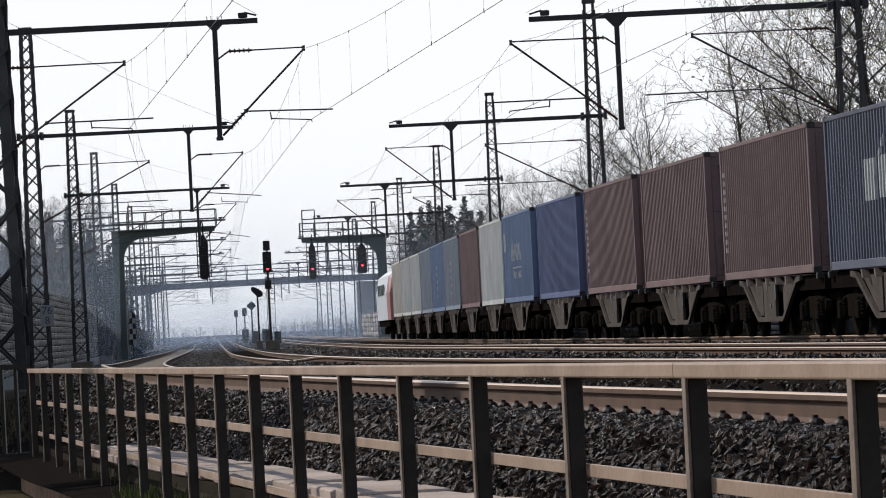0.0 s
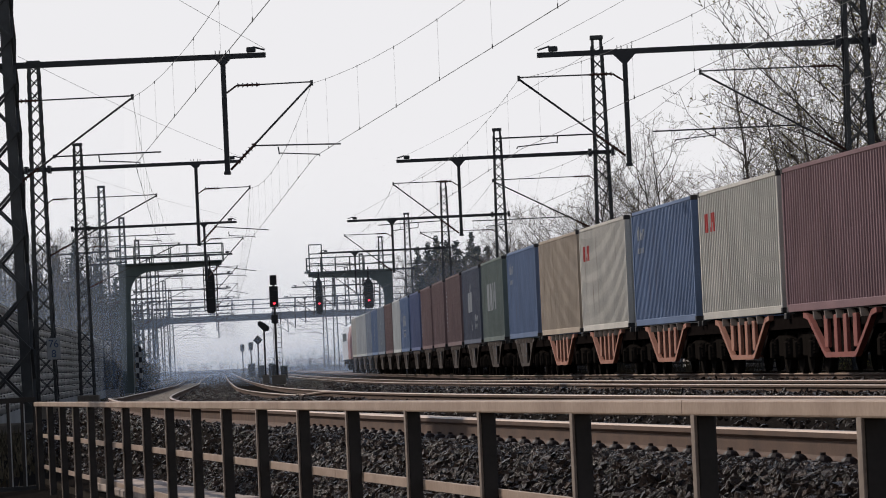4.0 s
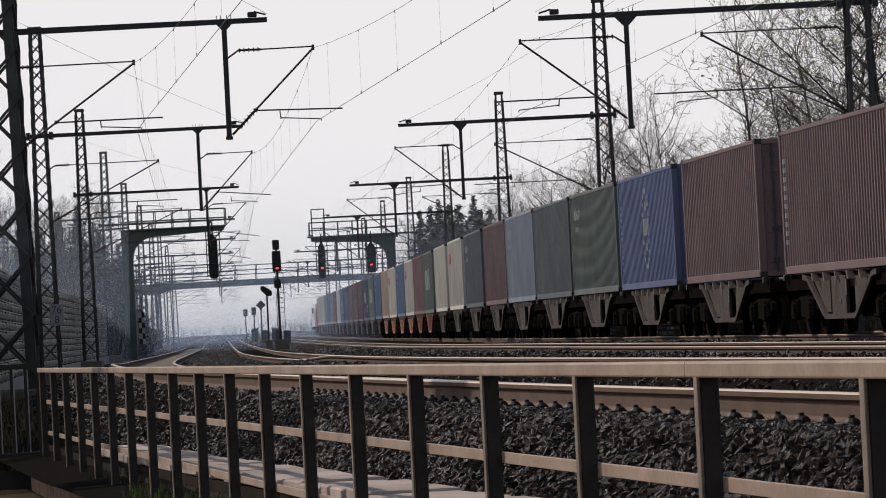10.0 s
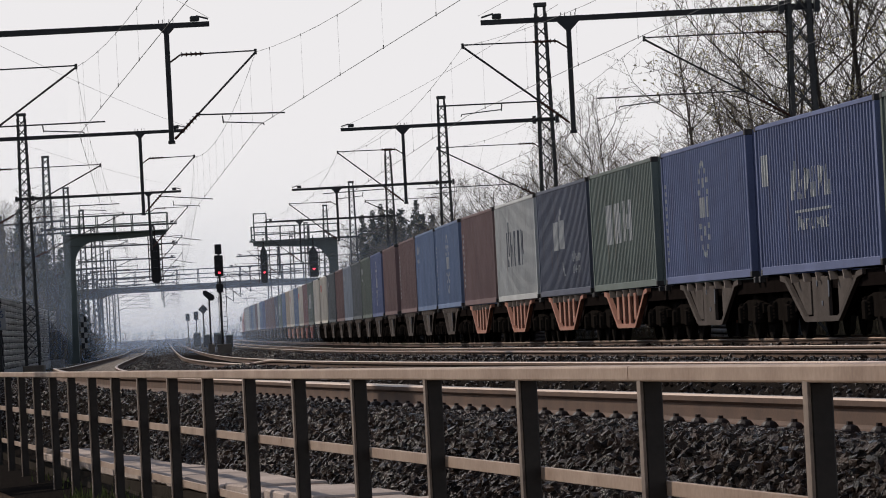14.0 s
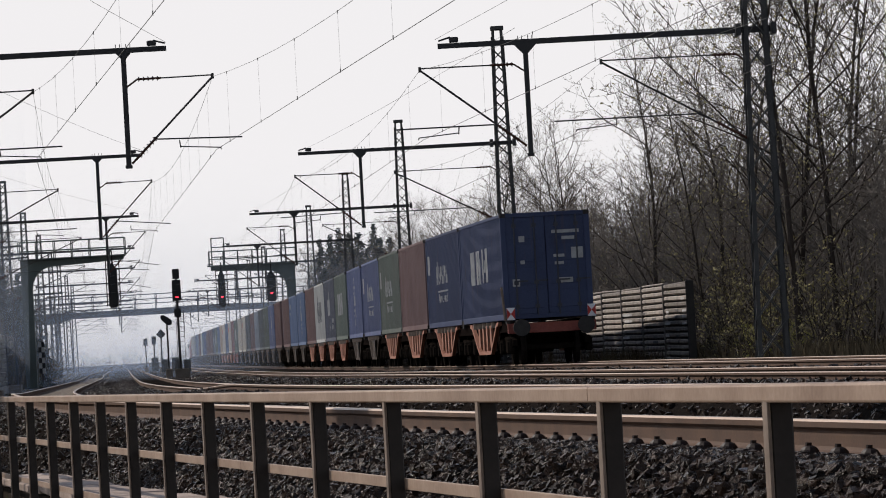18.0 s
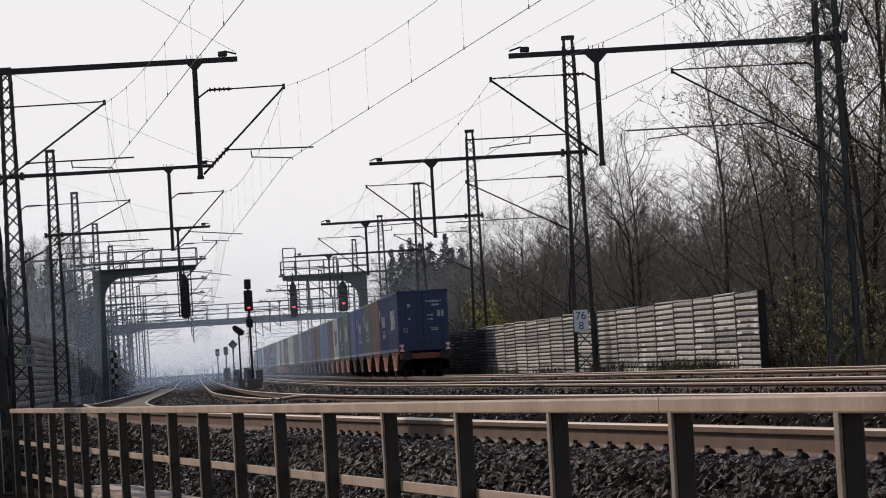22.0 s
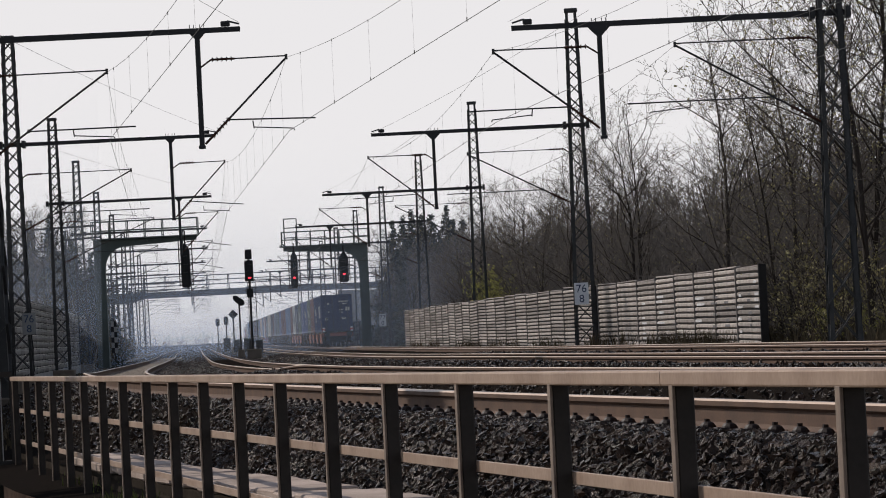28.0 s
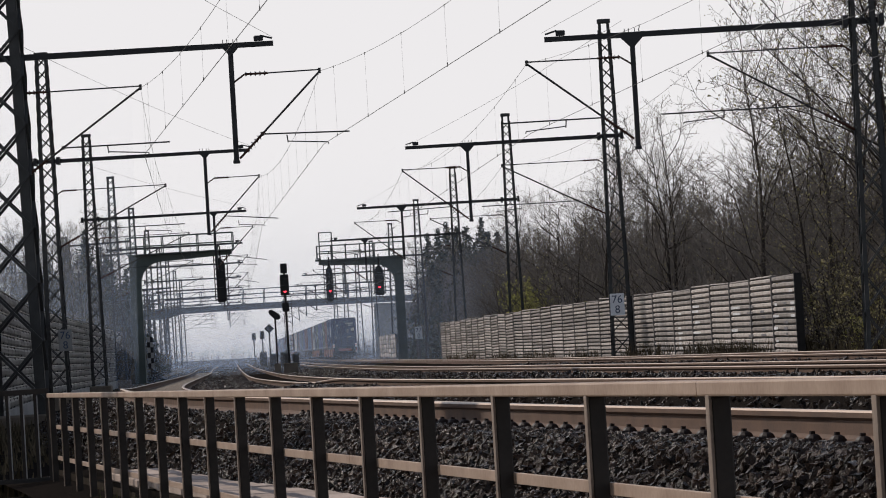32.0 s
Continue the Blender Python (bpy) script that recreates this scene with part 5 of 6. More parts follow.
for x, y in ((10.4, 119), (11.4, 116), (10.0, 123), (11.8, 124), (9.9, 130), (9.5, 126), (9.7, 121), (10.9, 127), (12.4, 120)):
    plant(5, x, y, -0.85, rng.uniform(0.7, 1.1), rng.uniform(0, 360))
# behind the barrier on the left
for k in range(14):
    y = 215 + 210 * (k + rng.random()) / 14
    x = WALL_L(min(y, 250)) - 0.058 * max(0, y - 250) - 4 - abs(rng.gauss(0, 1)) * 6
    plant(rng.choice((1, 3, 3, 4)), x, y, fall(y) - 1.0, rng.uniform(0.75, 1.0), rng.uniform(0, 360))
for k in range(15):
    d = 300 + 110 * rng.random()
    x = min((-28.4 + 8.0 * (k + rng.random()) / 15) * d / 260, WALL_L(min(d, 330)) - 2.0)
    top = 0.65 + (7.4 + rng.uniform(-1.0, 0.35)) * d / 260
    kind = rng.choice((1, 3, 3))
    plant(kind, x, d, fall(d) - 1.0, (top + 1.1) / (11.5 if kind == 1 else 9.5), rng.uniform(0, 360))
# hazy trees between the firs
for k in range(14):
    y = 366 + 12 * rng.random()
    plant(3, -5.5 + 9.5 * (k + rng.random()) / 14, y, fall(y) - 1.0, rng.uniform(0.85, 1.05), rng.uniform(0, 360))
for k in range(16):
    y = 262 + 190 * (k + rng.random()) / 16
    plant(4, TRACK_A(y) - 5.2 - rng.uniform(0, 4), y, fall(y) - 1.0, rng.uniform(0.55, 0.8), rng.uniform(0, 360))


def woods(name, spots, high, label, seed, mat, thick=1.0, sprays=3):
    """Close-set thin stems with side twigs, too many to count."""
    r = random.Random(seed)
    s = Shape()
    for x, y, z in spots:
        h = high * r.uniform(0.5, 1.0)
        p = Vector((x, y, z))
        d = Vector((r.uniform(-0.16, 0.16), r.uniform(-0.16, 0.16), 1))
        rad = 0.035 * thick * r.uniform(0.5, 1.3)
        for k in range(3):
            q = p + d * (h / 3) + Vector((r.uniform(-0.25, 0.25), 0, 0))
            s.twig(p, q, rad * (1 - 0.28 * k), rad * (0.72 - 0.28 * k))
            for _ in range(sprays if k else 1):
                a = p.lerp(q, r.random())
                s.spike(a, a + Vector((r.uniform(-1, 1), r.uniform(-1, 1), r.uniform(0.1, 1.0))) * h * r.uniform(0.08, 0.2), 0.018 * thick)
            p = q
    return tagged(link(name, s.mesh(name, mat)), label, "woods", kind="stuff")


rng = random.Random(77)
spots = []
for k in range(8600):
    y = 112 + 300 * rng.random() ** 1.2
    spots.append((wall_at(min(y, 420)) + 3.5 + 26 * rng.random() ** 1.4, y, fall(y) - 1.0))
woods("woodland", spots, 8.2, "brown leafless woodland behind the trees", 5, TWIG, 0.85, 9)
spots = []
for k in range(1500):
    y = rng.uniform(560, 900)
    side = rng.choice((-1, 1))
    spots.append((-0.0555 * y - 2 + side * (15 + 75 * rng.random() ** 1.4), y, fall(y) - 1.0))
woods("far_woods", spots, 3.6, "distant leafless woods along the vanishing line", 6, TWIG, 1.2, 6)
spots = []
for k in range(1800):
    y = rng.uniform(1250, 1450)
    side = rng.choice((-1, 1))
    spots.append((-0.0555 * y + side * 125 * rng.random() ** 0.75, y, fall(y) - 1.0))
woods("horizon_woods", spots, 4.2, "hazy woods on the horizon", 7, TWIG, 2.2, 3)
spots = []
for k in range(1500):
    y = rng.uniform(190, 480)
    spots.append((WALL_L(min(y, 250)) - 0.058 * max(0, y - 250) - 4 - 40 * rng.random() ** 1.3, y, fall(y) - 1.0))
for k in range(2200):
    y = rng.uniform(285, 540)
    spots.append((TRACK_A(y) - 5.0 - 14 * rng.random(), y, fall(y) - 1.0))
woods("left_woods", spots, 6.0, "leafless woodland behind the shaded noise barrier", 8, TWIG)
firs = []
for seed, h, w in ((31, 11.5, 3.2), (32, 10.0, 3.6)):
    a, b = fir(seed, h, w)
    firs.append((a.mesh("trunk", BARK), b.mesh("crown", NEEDLE)))
for k, (x, y, size) in enumerate(((-2.5, 382, 1.02), (-0.9, 386, 1.14), (0.4, 380, 1.03), (1.7, 385, 1.08), (-4.1, 384, 0.95), (2.8, 388, 0.92), (-1.7, 390, 1.0), (0.9, 392, 1.1), (-3.3, 392, 1.0), (4.2, 395, 0.85), (-0.2, 376, 0.85), (-3.0, 375, 0.8), (1.3, 374, 0.8), (-1.9, 378, 0.9),
                                  (-29.2, 345, 1.02), (-28.2, 352, 1.0), (-31.0, 350, 0.95), (-27.4, 360, 0.9), (-33.5, 360, 0.92))):
    t = thing("fir_tree", pose(x, y, fall(y) - 1.0, 0, 0, 70 * k) @ Matrix.Scale(size, 4), "dark green fir tree in the distance", "tree", "fir trees")
    link("trunk", firs[k % 2][0], t)
    link("crown", firs[k % 2][1], t)


def brush(name, spots, mat, label, blades, height, seed, wide=0.035):
    """Loose dry stalks and leaves round the given spots."""
    r = random.Random(seed)
    s = Shape()
    for x, y, rad, z in spots:
        for _ in range(blades):
            a, d = r.uniform(0, 2 * math.pi), rad * math.sqrt(r.random())
            p = Vector((x + d * math.cos(a), y + d * math.sin(a), z))
            q = p + Vector((r.uniform(-0.4, 0.4), r.uniform(-0.4, 0.4), 1)).normalized() * height * r.uniform(0.3, 1.0)
            wv = Vector((r.uniform(-1, 1), r.uniform(-0.3, 0.3), 0)).normalized() * height * wide
            m = len(s.v)
            c = p.lerp(q, 0.55) + Vector((r.uniform(-0.1, 0.1), 0, 0)) * height
            s.v += [tuple(p - wv), tuple(p + wv), tuple(c + wv), tuple(c - wv), tuple(q)]
            s.f += [(m, m + 1, m + 2, m + 3), (m + 3, m + 2, m + 4)]
    return tagged(link(name, s.mesh(name, mat)), label, "undergrowth", kind="stuff")


rng = random.Random(44)
spots = []
for k in range(150):
    y = 108 + 200 * rng.random() ** 1.3
    wall = WALL_1(y) if y < 178 else WALL_2(y)
    x = wall + (rng.uniform(1.0, 9.0) if y > 127 else rng.uniform(0.6, 9))
    spots.append((x, y, 0.9, -0.95 + fall(y)))
brush("undergrowth", spots, BRUSH, "dry brown brambles and grass under the trees", 190, 1.3, 3)
spots = [(WALL_1(y) - 0.75 + rng.uniform(-0.2, 0.2), y, 0.45, -0.5) for y in (131, 134, 138, 143, 145, 151, 160, 168)] + [(WALL_2(y) - 0.5, y, 0.4, -0.6 + fall(y)) for y in (184, 190, 206, 214, 228, 236, 262, 280)]
brush("weeds", spots, BRUSH, "dead brown weeds at the foot of the noise barrier", 150, 0.85, 4, 0.009)
spots = [(rail_point(k)[0] + rng.uniform(0.1, 0.5), rail_point(k)[1], 0.3, rail_point(k)[2] - 1.14) for k in [4 + 0.6 * i for i in range(20)]]
spots += [(-7.4 + 0.22 * k, 56.5 + 0.5 * (k % 3), 0.3, -1.05) for k in range(7)]
brush("grass_tufts", spots, GRASS, "tufts of thin green grass at the foot of the railing", 90, 0.22, 5)
spots = [(-4.9 - 0.055 * (y - 52) - rng.uniform(0.3, 5.5), y, 0.8, -1.05) for y in [53 + 0.5 * i for i in range(90)]]
brush("brambles", spots, BRUSH, "dark tangled brambles behind the gate railing", 70, 0.7, 9)
spots = []
for k in range(170):
    y = 302 + 210 * rng.random() ** 1.2
    x = TRACK_A(y) - 4.4 - rng.uniform(0.5, 5)
    spots.append((x, y, 1.0, -0.8 + fall(y)))
brush("hedge", spots, BRUSH, "dark leafless hedge along the outer track", 200, 2.5, 6)
spots = [(TRACK_D(y) + rng.uniform(2.6, 3.4), y, 0.5, -0.6 + fall(y)) for y in range(90, 128, 2)] + [(MAST_R(108) + rng.uniform(-1.5, 3), 112 + k, 0.7, -0.7) for k in range(10)]
brush("dry_grass", spots, BRUSH, "dry grass on the verge beside the far track", 130, 0.55, 7)


# ---- thin mist and smoke hanging over the line ----
for y, w, xc in ((296, 120, -16.3), (340, 130, -18.7), (390, 150, -21.5), (450, 180, -24.8), (530, 220, -29), (640, 260, -35), (800, 300, -44), (186, 46, -43), (252, 48.6, -44.0)):
    s = Shape()
    n = 24
    for i in range(n + 1):
        t = i / n * 2 - 1
        for z in (-2, 4, 10, 16.5):
            s.v.append((t * w / 2, 14 * t * t + 2.5 * math.sin(5 * t + y) + z * 0.4, z))
    for i in range(n):
        for j in range(3):
            k = 4 * i + j
            s.f.append((k, k + 4, k + 5, k + 1))
    o = tagged(part("mist", s, SMOKE if y > 600 else VEIL if y < 260 else HAZE, None), "thin bluish mist hanging over the tracks", "mist", kind="stuff")
    o.matrix_basis = pose(xc, y, fall(y))


# ---- the container train ----
RIBS, RIB_DEPTH = 42, 0.042
SPEED, LENGTH, HIGH, WIDE, FLOOR = 24.0, 11.55, 2.896, 2.438, 1.22


def paint(name, color, rust=0.3):
    """Container paint: sun-bleached, streaked downwards with rust and grime."""
    grey = sum(color) / 3
    m = material(name, tuple(1.8 * (0.74 * c + 0.26 * grey) for c in color), 0.6, 0.0, 0.3, 0.7, 22, 0.1, 0.006, per_object=0.1, spec=0.06)
    n, l = m.node_tree.nodes, m.node_tree.links
    b = n["Principled BSDF"]
    src = b.inputs["Base Color"].links[0].from_socket
    co, mp, nz, rp, mx = (n.new(q) for q in ("ShaderNodeTexCoord", "ShaderNodeMapping", "ShaderNodeTexNoise", "ShaderNodeValToRGB", "ShaderNodeMix"))
    mp.inputs["Scale"].default_value = (3.0, 3.0, 0.25)
    nz.inputs["Scale"].default_value, nz.inputs["Detail"].default_value = 1.6, 8
    rp.color_ramp.elements[0].position, rp.color_ramp.elements[0].color = 0.60, (0, 0, 0, 1)
    rp.color_ramp.elements[1].position, rp.color_ramp.elements[1].color = 0.74, (rust, rust, rust, 1)
    mx.data_type = "RGBA"
    mx.inputs["B"].default_value = (0.13, 0.075, 0.045, 1)
    l.new(co.outputs["Object"], mp.inputs["Vector"])
    l.new(mp.outputs["Vector"], nz.inputs["Vector"])
    l.new(nz.outputs["Fac"], rp.inputs["Fac"])
    l.new(rp.outputs["Color"], mx.inputs["Factor"])
    l.new(src, mx.inputs["A"])
    l.new(mx.outputs["Result"], b.inputs["Base Color"])
    return m


PAINTS = {
    "beige": (paint("beige_paint", (0.30, 0.275, 0.23), 0.5), "weathered beige"), "grey": (paint("grey_paint", (0.26, 0.265, 0.255), 0.4), "light grey"),
    "steel": (paint("steel_paint", (0.12, 0.14, 0.17)), "blue-grey"), "blue": (paint("blue_paint", (0.065, 0.1, 0.175)), "mid-blue"),
    "royal": (paint("royal_paint", (0.058, 0.075, 0.15)), "royal blue"), "navy": (paint("navy_paint", (0.055, 0.062, 0.085)), "dark navy"),
    "brown": (paint("brown_paint", (0.108, 0.066, 0.064), 0.5), "red-brown"), "maroon": (paint("maroon_paint", (0.135, 0.07, 0.072), 0.4), "maroon"),
    "green": (paint("green_paint", (0.08, 0.1, 0.087), 0.4), "faded green"), "tan": (paint("tan_paint", (0.24, 0.185, 0.13), 0.6), "rust-stained tan"),
    "deep": (paint("deep_paint", (0.025, 0.036, 0.078)), "deep blue"),
    "slate": (paint("slate_paint", (0.068, 0.077, 0.083), 0.4), "dark slate-grey"), "moss": (paint("moss_paint", (0.07, 0.085, 0.073), 0.5), "dark moss-green"),
}
LOGOWHITE = material("stencil_white", (0.36, 0.37, 0.37), 0.7, 0, 0.3, 5, 40, 0.0)
LOGORED = material("stencil_red", (0.50, 0.06, 0.05), 0.7, 0, 0.3, 5, 40, 0.0)
LOGODARK = material("stencil_dark", (0.10, 0.11, 0.13), 0.7, 0, 0.3, 5, 40, 0.0)
CASTING = material("casting_steel", (0.05, 0.047, 0.045), 0.7, 0.4, 0.3, 6, 40, 0.1)
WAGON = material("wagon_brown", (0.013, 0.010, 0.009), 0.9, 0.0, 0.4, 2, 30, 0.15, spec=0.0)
SKIRT = {"grey": material("skirt_grey", (0.092, 0.076, 0.066), 0.8, 0.0, 0.45, 1.2, 22, 0.1, dark=(0.045, 0.036, 0.031), spec=0.05),
         "orange": material("skirt_orange", (0.36, 0.165, 0.11), 0.7, 0.0, 0.4, 1.6, 22, 0.1, dark=(0.24, 0.1, 0.065)),
         "red": material("skirt_red", (0.26, 0.08, 0.06), 0.7, 0.0, 0.4, 1.6, 22, 0.1, dark=(0.16, 0.045, 0.035))}
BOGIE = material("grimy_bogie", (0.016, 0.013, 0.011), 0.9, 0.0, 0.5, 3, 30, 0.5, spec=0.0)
HOOK = material("hook_steel", (0.13, 0.1, 0.08), 0.7, 0.0, 0.4, 6, 40, 0.1)
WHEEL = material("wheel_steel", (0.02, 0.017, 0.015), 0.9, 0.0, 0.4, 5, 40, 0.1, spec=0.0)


def corrugated(length, z0, z1, x, depth, waves, out):
    """A side wall of upright trapezoid ribs along y, at x, standing proud towards out (-1 or 1)."""
    s = Shape()
    pts, p = [], length / waves
    for k in range(waves):
        a = -length / 2 + k * p
        pts += [(a, 0), (a + p * 0.36, 0), (a + p * 0.5, 1), (a + p * 0.86, 1)]
    pts.append((length / 2, 0))
    for yy, d in pts:
        for z in (z0, z1):
            s.v.append((x - out * depth * d, yy, z))
    for k in range(len(pts) - 1):
        s.f.append((2 * k, 2 * k + 2, 2 * k + 3, 2 * k + 1))
    # inner skin
    n = len(s.v)
    xi = x - out * (depth + 0.03)
    s.v += [(xi, -length / 2, z0), (xi, length / 2, z0), (xi, length / 2, z1), (xi, -length / 2, z1)]
    s.f.append((n, n + 1, n + 2, n + 3))
    return s


HL, HW = LENGTH / 2, WIDE / 2
SHAPES = {}
SHAPES["side_wall"] = [corrugated(LENGTH - 0.3, 0.16, HIGH - 0.1, sx * (HW - 0.012), RIB_DEPTH, RIBS, sx) for sx in (-1, 1)]
s = Shape()
s.box(-HW + 0.03, HW - 0.03, -HL + 0.1, HL - 0.1, HIGH - 0.05, HIGH - 0.012)
for k in range(34):
    yy = -HL + 0.4 + k * 0.34
    s.box(-HW + 0.1, HW - 0.1, yy, yy + 0.16, HIGH - 0.012, HIGH + 0.006)
SHAPES["roof"] = [s]
SHAPES["corner_post"] = []
for sx in (-1, 1):
    for sy in (-1, 1):
        s = Shape()
        s.block(min(sx * HW, sx * (HW - 0.15)), max(sx * HW, sx * (HW - 0.15)), min(sy * HL, sy * (HL - 0.16)), max(sy * HL, sy * (HL - 0.16)), 0.11, HIGH - 0.11, 0.012)
        SHAPES["corner_post"].append(s)
SHAPES["top_rail"], SHAPES["bottom_rail"] = [], []
for sx in (-1, 1):
    a, b = sorted((sx * HW, sx * (HW - 0.07)))
    s = Shape()
    s.block(a, b, -HL + 0.17, HL - 0.17, HIGH - 0.1, HIGH - 0.02, 0.008)
    SHAPES["top_rail"].append(s)
    s = Shape()
    s.block(a, b, -HL + 0.17, HL - 0.17, 0.01, 0.165, 0.008)
    SHAPES["bottom_rail"].append(s)
s = Shape()
s.box(-HW + 0.15, HW - 0.15, HL - 0.09, HL - 0.05, 0.1, HIGH - 0.1)
SHAPES["front_wall"] = [s]
SHAPES["door"] = []
for sx in (-1, 1):
    a, b = sorted((sx * 0.01, sx * (HW - 0.15)))
    s = Shape()
    s.block(a, b, -HL + 0.03, -HL + 0.08, 0.14, HIGH - 0.12, 0.01)
    for k in range(4):
        z = 0.3 + k * 0.63
        s.block(a + 0.06, b - 0.06, -HL + 0.018, -HL + 0.032, z, z + 0.45, 0.006)
    SHAPES["door"].append(s)
s = Shape()
s.block(-HW + 0.15, HW - 0.15, -HL, -HL + 0.12, 0.02, 0.14, 0.008)
SHAPES["sill"] = [s]
s = Shape()
s.block(-HW + 0.15, HW - 0.15, -HL, -HL + 0.12, HIGH - 0.12, HIGH - 0.01, 0.008)
SHAPES["header"] = [s]
BOX_MESH = {}
s = Shape()
s.block(-0.082, 0.082, -0.091, 0.091, 0, 0.118, 0.01)
CAST_MESH = s.mesh("corner_casting", CASTING)
s = Shape()
s.tube((0, 0, 0.1), (0, 0, HIGH - 0.1), 0.022, n=6)
for z in (0.35, 1.0, HIGH - 0.35):
    s.box(-0.06, 0.06, -0.02, 0.03, z - 0.05, z + 0.05)
s.box(-0.02, 0.32, -0.035, -0.01, 1.02, 1.06)
ROD_MESH = s.mesh("lock_rod", material("rod_paint", (0.06, 0.065, 0.08), 0.5, 0.2, 0.3, 4, 40, 0.0))
s = Shape()
s.box(-HW + 0.07, HW - 0.07, -HL + 0.1, HL - 0.1, 0.06, 0.15)
FLOOR_MESH = s.mesh("floor", WAGON)


def container(color, label):
    mat = PAINTS[color][0]
    if color not in BOX_MESH:
        BOX_MESH[color] = {k: [q.mesh(k, mat) for q in v] for k, v in SHAPES.items()}
    c = thing("shipping_container", Matrix(), label, "container", "containers on the train")
    for k, meshes in BOX_MESH[color].items():
        for me in meshes:
            o = link(k, me, c)
            if k == "door":
                for dx in ((-0.85, -0.3) if me is meshes[0] else (0.3, 0.85)):
                    q = link("lock_rod", ROD_MESH, o)
                    q.matrix_basis = pose(dx, -HL - 0.0, 0)
    for sx in (-1, 1):
        for sy in (-1, 1):
            for z in (0, HIGH - 0.118):
                link("corner_casting", CAST_MESH, c).matrix_basis = pose(sx * (HW - 0.078), sy * (HL - 0.087), z)
    link("floor", FLOOR_MESH, c)
    return c


def side_profile():
    """Corners (y, depth) of the ribbed side wall."""
    run = LENGTH - 0.3
    p, out = run / RIBS, []
    for k in range(RIBS):
        a = -run / 2 + k * p
        out += [(a, 0.0), (a + p * 0.36, 0.0), (a + p * 0.5, RIB_DEPTH), (a + p * 0.86, RIB_DEPTH)]
    return out + [(run / 2, 0.0)]


PROFILE = side_profile()
PROFILE_Y, PROFILE_D = [a for a, _ in PROFILE], [b for _, b in PROFILE]


def marks(c, bars, mat, name="painted_mark"):
    """Plain painted bars (y, z, width, height, lean) that follow the ribs of the left side wall."""
    for yy, z, w, h, lean in bars:
        s = Shape()
        slices = 4 if lean else 1
        for e in range(slices):
            a, b = yy - w / 2 - lean * e / slices, yy + w / 2 - lean * e / slices
            z0, z1 = z + h * e / slices, z + h * (e + 1) / slices
            cuts = [a] + [q for q in PROFILE_Y if a + 0.004 < q < b - 0.004] + [b]
            for y0, y1 in zip(cuts, cuts[1:]):
                x0, x1 = (-HW + 0.008 + float(np.interp(q, PROFILE_Y, PROFILE_D)) for q in (y0, y1))
                s.quadprism([(x1, y1, z0), (x0, y0, z0), (x0, y0, z1), (x1, y1, z1)], [(x1 - 0.004, y1, z0), (x0 - 0.004, y0, z0), (x0 - 0.004, y0, z1), (x1 - 0.004, y1, z1)])
        part(name, s, mat, c, kind="stuff")


def word(y0, z, n, w, h, lean=0.0, gap=0.3):
    """A row of n upright bars standing for letters that cannot be read, plus the bars across them."""
    out = []
    for k in range(n):
        yy = y0 - k * (w + gap * w)
        out.append((yy, z, w * 0.3, h, lean))
        out.append((yy - w * 0.55, z + (0 if k % 2 else h * 0.3), w * 0.26, h * (0.65 if k % 3 else 1.0), lean))
        out.append((yy - w * 0.28, z + h * (0.0, 0.42, 0.8)[k % 3], w * 0.3, h * 0.2, 0))
    return out


SEQUENCE = ["beige", "grey", "grey", "steel", "blue", "steel", "brown", "grey", "blue", "royal", "brown", "brown", "brown", "navy", "green", "blue",
            "tan", "beige", "blue", "beige", "maroon", "green", "beige", "beige", "slate", "brown", "steel", "slate", "moss", "royal", "brown", "brown",
            "blue", "blue", "brown", "grey", "navy", "green", "royal", "royal", "moss", "brown", "deep", "deep"]
SKIRTS = ["grey"] * 16 + ["orange", "orange", "orange", "orange", "red", "red"] + ["grey"] * 12 + ["orange"] * 4 + ["grey"] * 2 + ["orange"] * 4
ALONG_TEXT = {8: ("script", LOGOWHITE), 5: ("column", LOGOWHITE), 4: ("column", LOGOWHITE), 13: ("swoosh", LOGOWHITE), 14: ("block", LOGOWHITE), 15: ("small", LOGOWHITE), 17: ("redlogo", LOGORED),
              18: ("small", LOGOWHITE), 19: ("redlogo", LOGORED), 21: ("block", LOGOWHITE), 23: ("redlogo", LOGORED), 24: ("small", LOGOWHITE), 28: ("small", LOGOWHITE), 29: ("oval", LOGOWHITE),
              32: ("small", LOGOWHITE), 33: ("oval", LOGOWHITE), 35: ("big", LOGODARK), 36: ("swoosh", LOGOWHITE), 37: ("block", LOGOWHITE), 38: ("oval", LOGOWHITE), 39: ("script", LOGOWHITE),
              40: ("script", LOGOWHITE), 42: ("script", LOGOWHITE), 43: ("block", LOGOWHITE), 10: ("edge", LOGOWHITE), 12: ("edge", LOGOWHITE), 26: ("small", LOGOWHITE), 34: ("edge", LOGOWHITE), 31: ("edge", LOGOWHITE)}


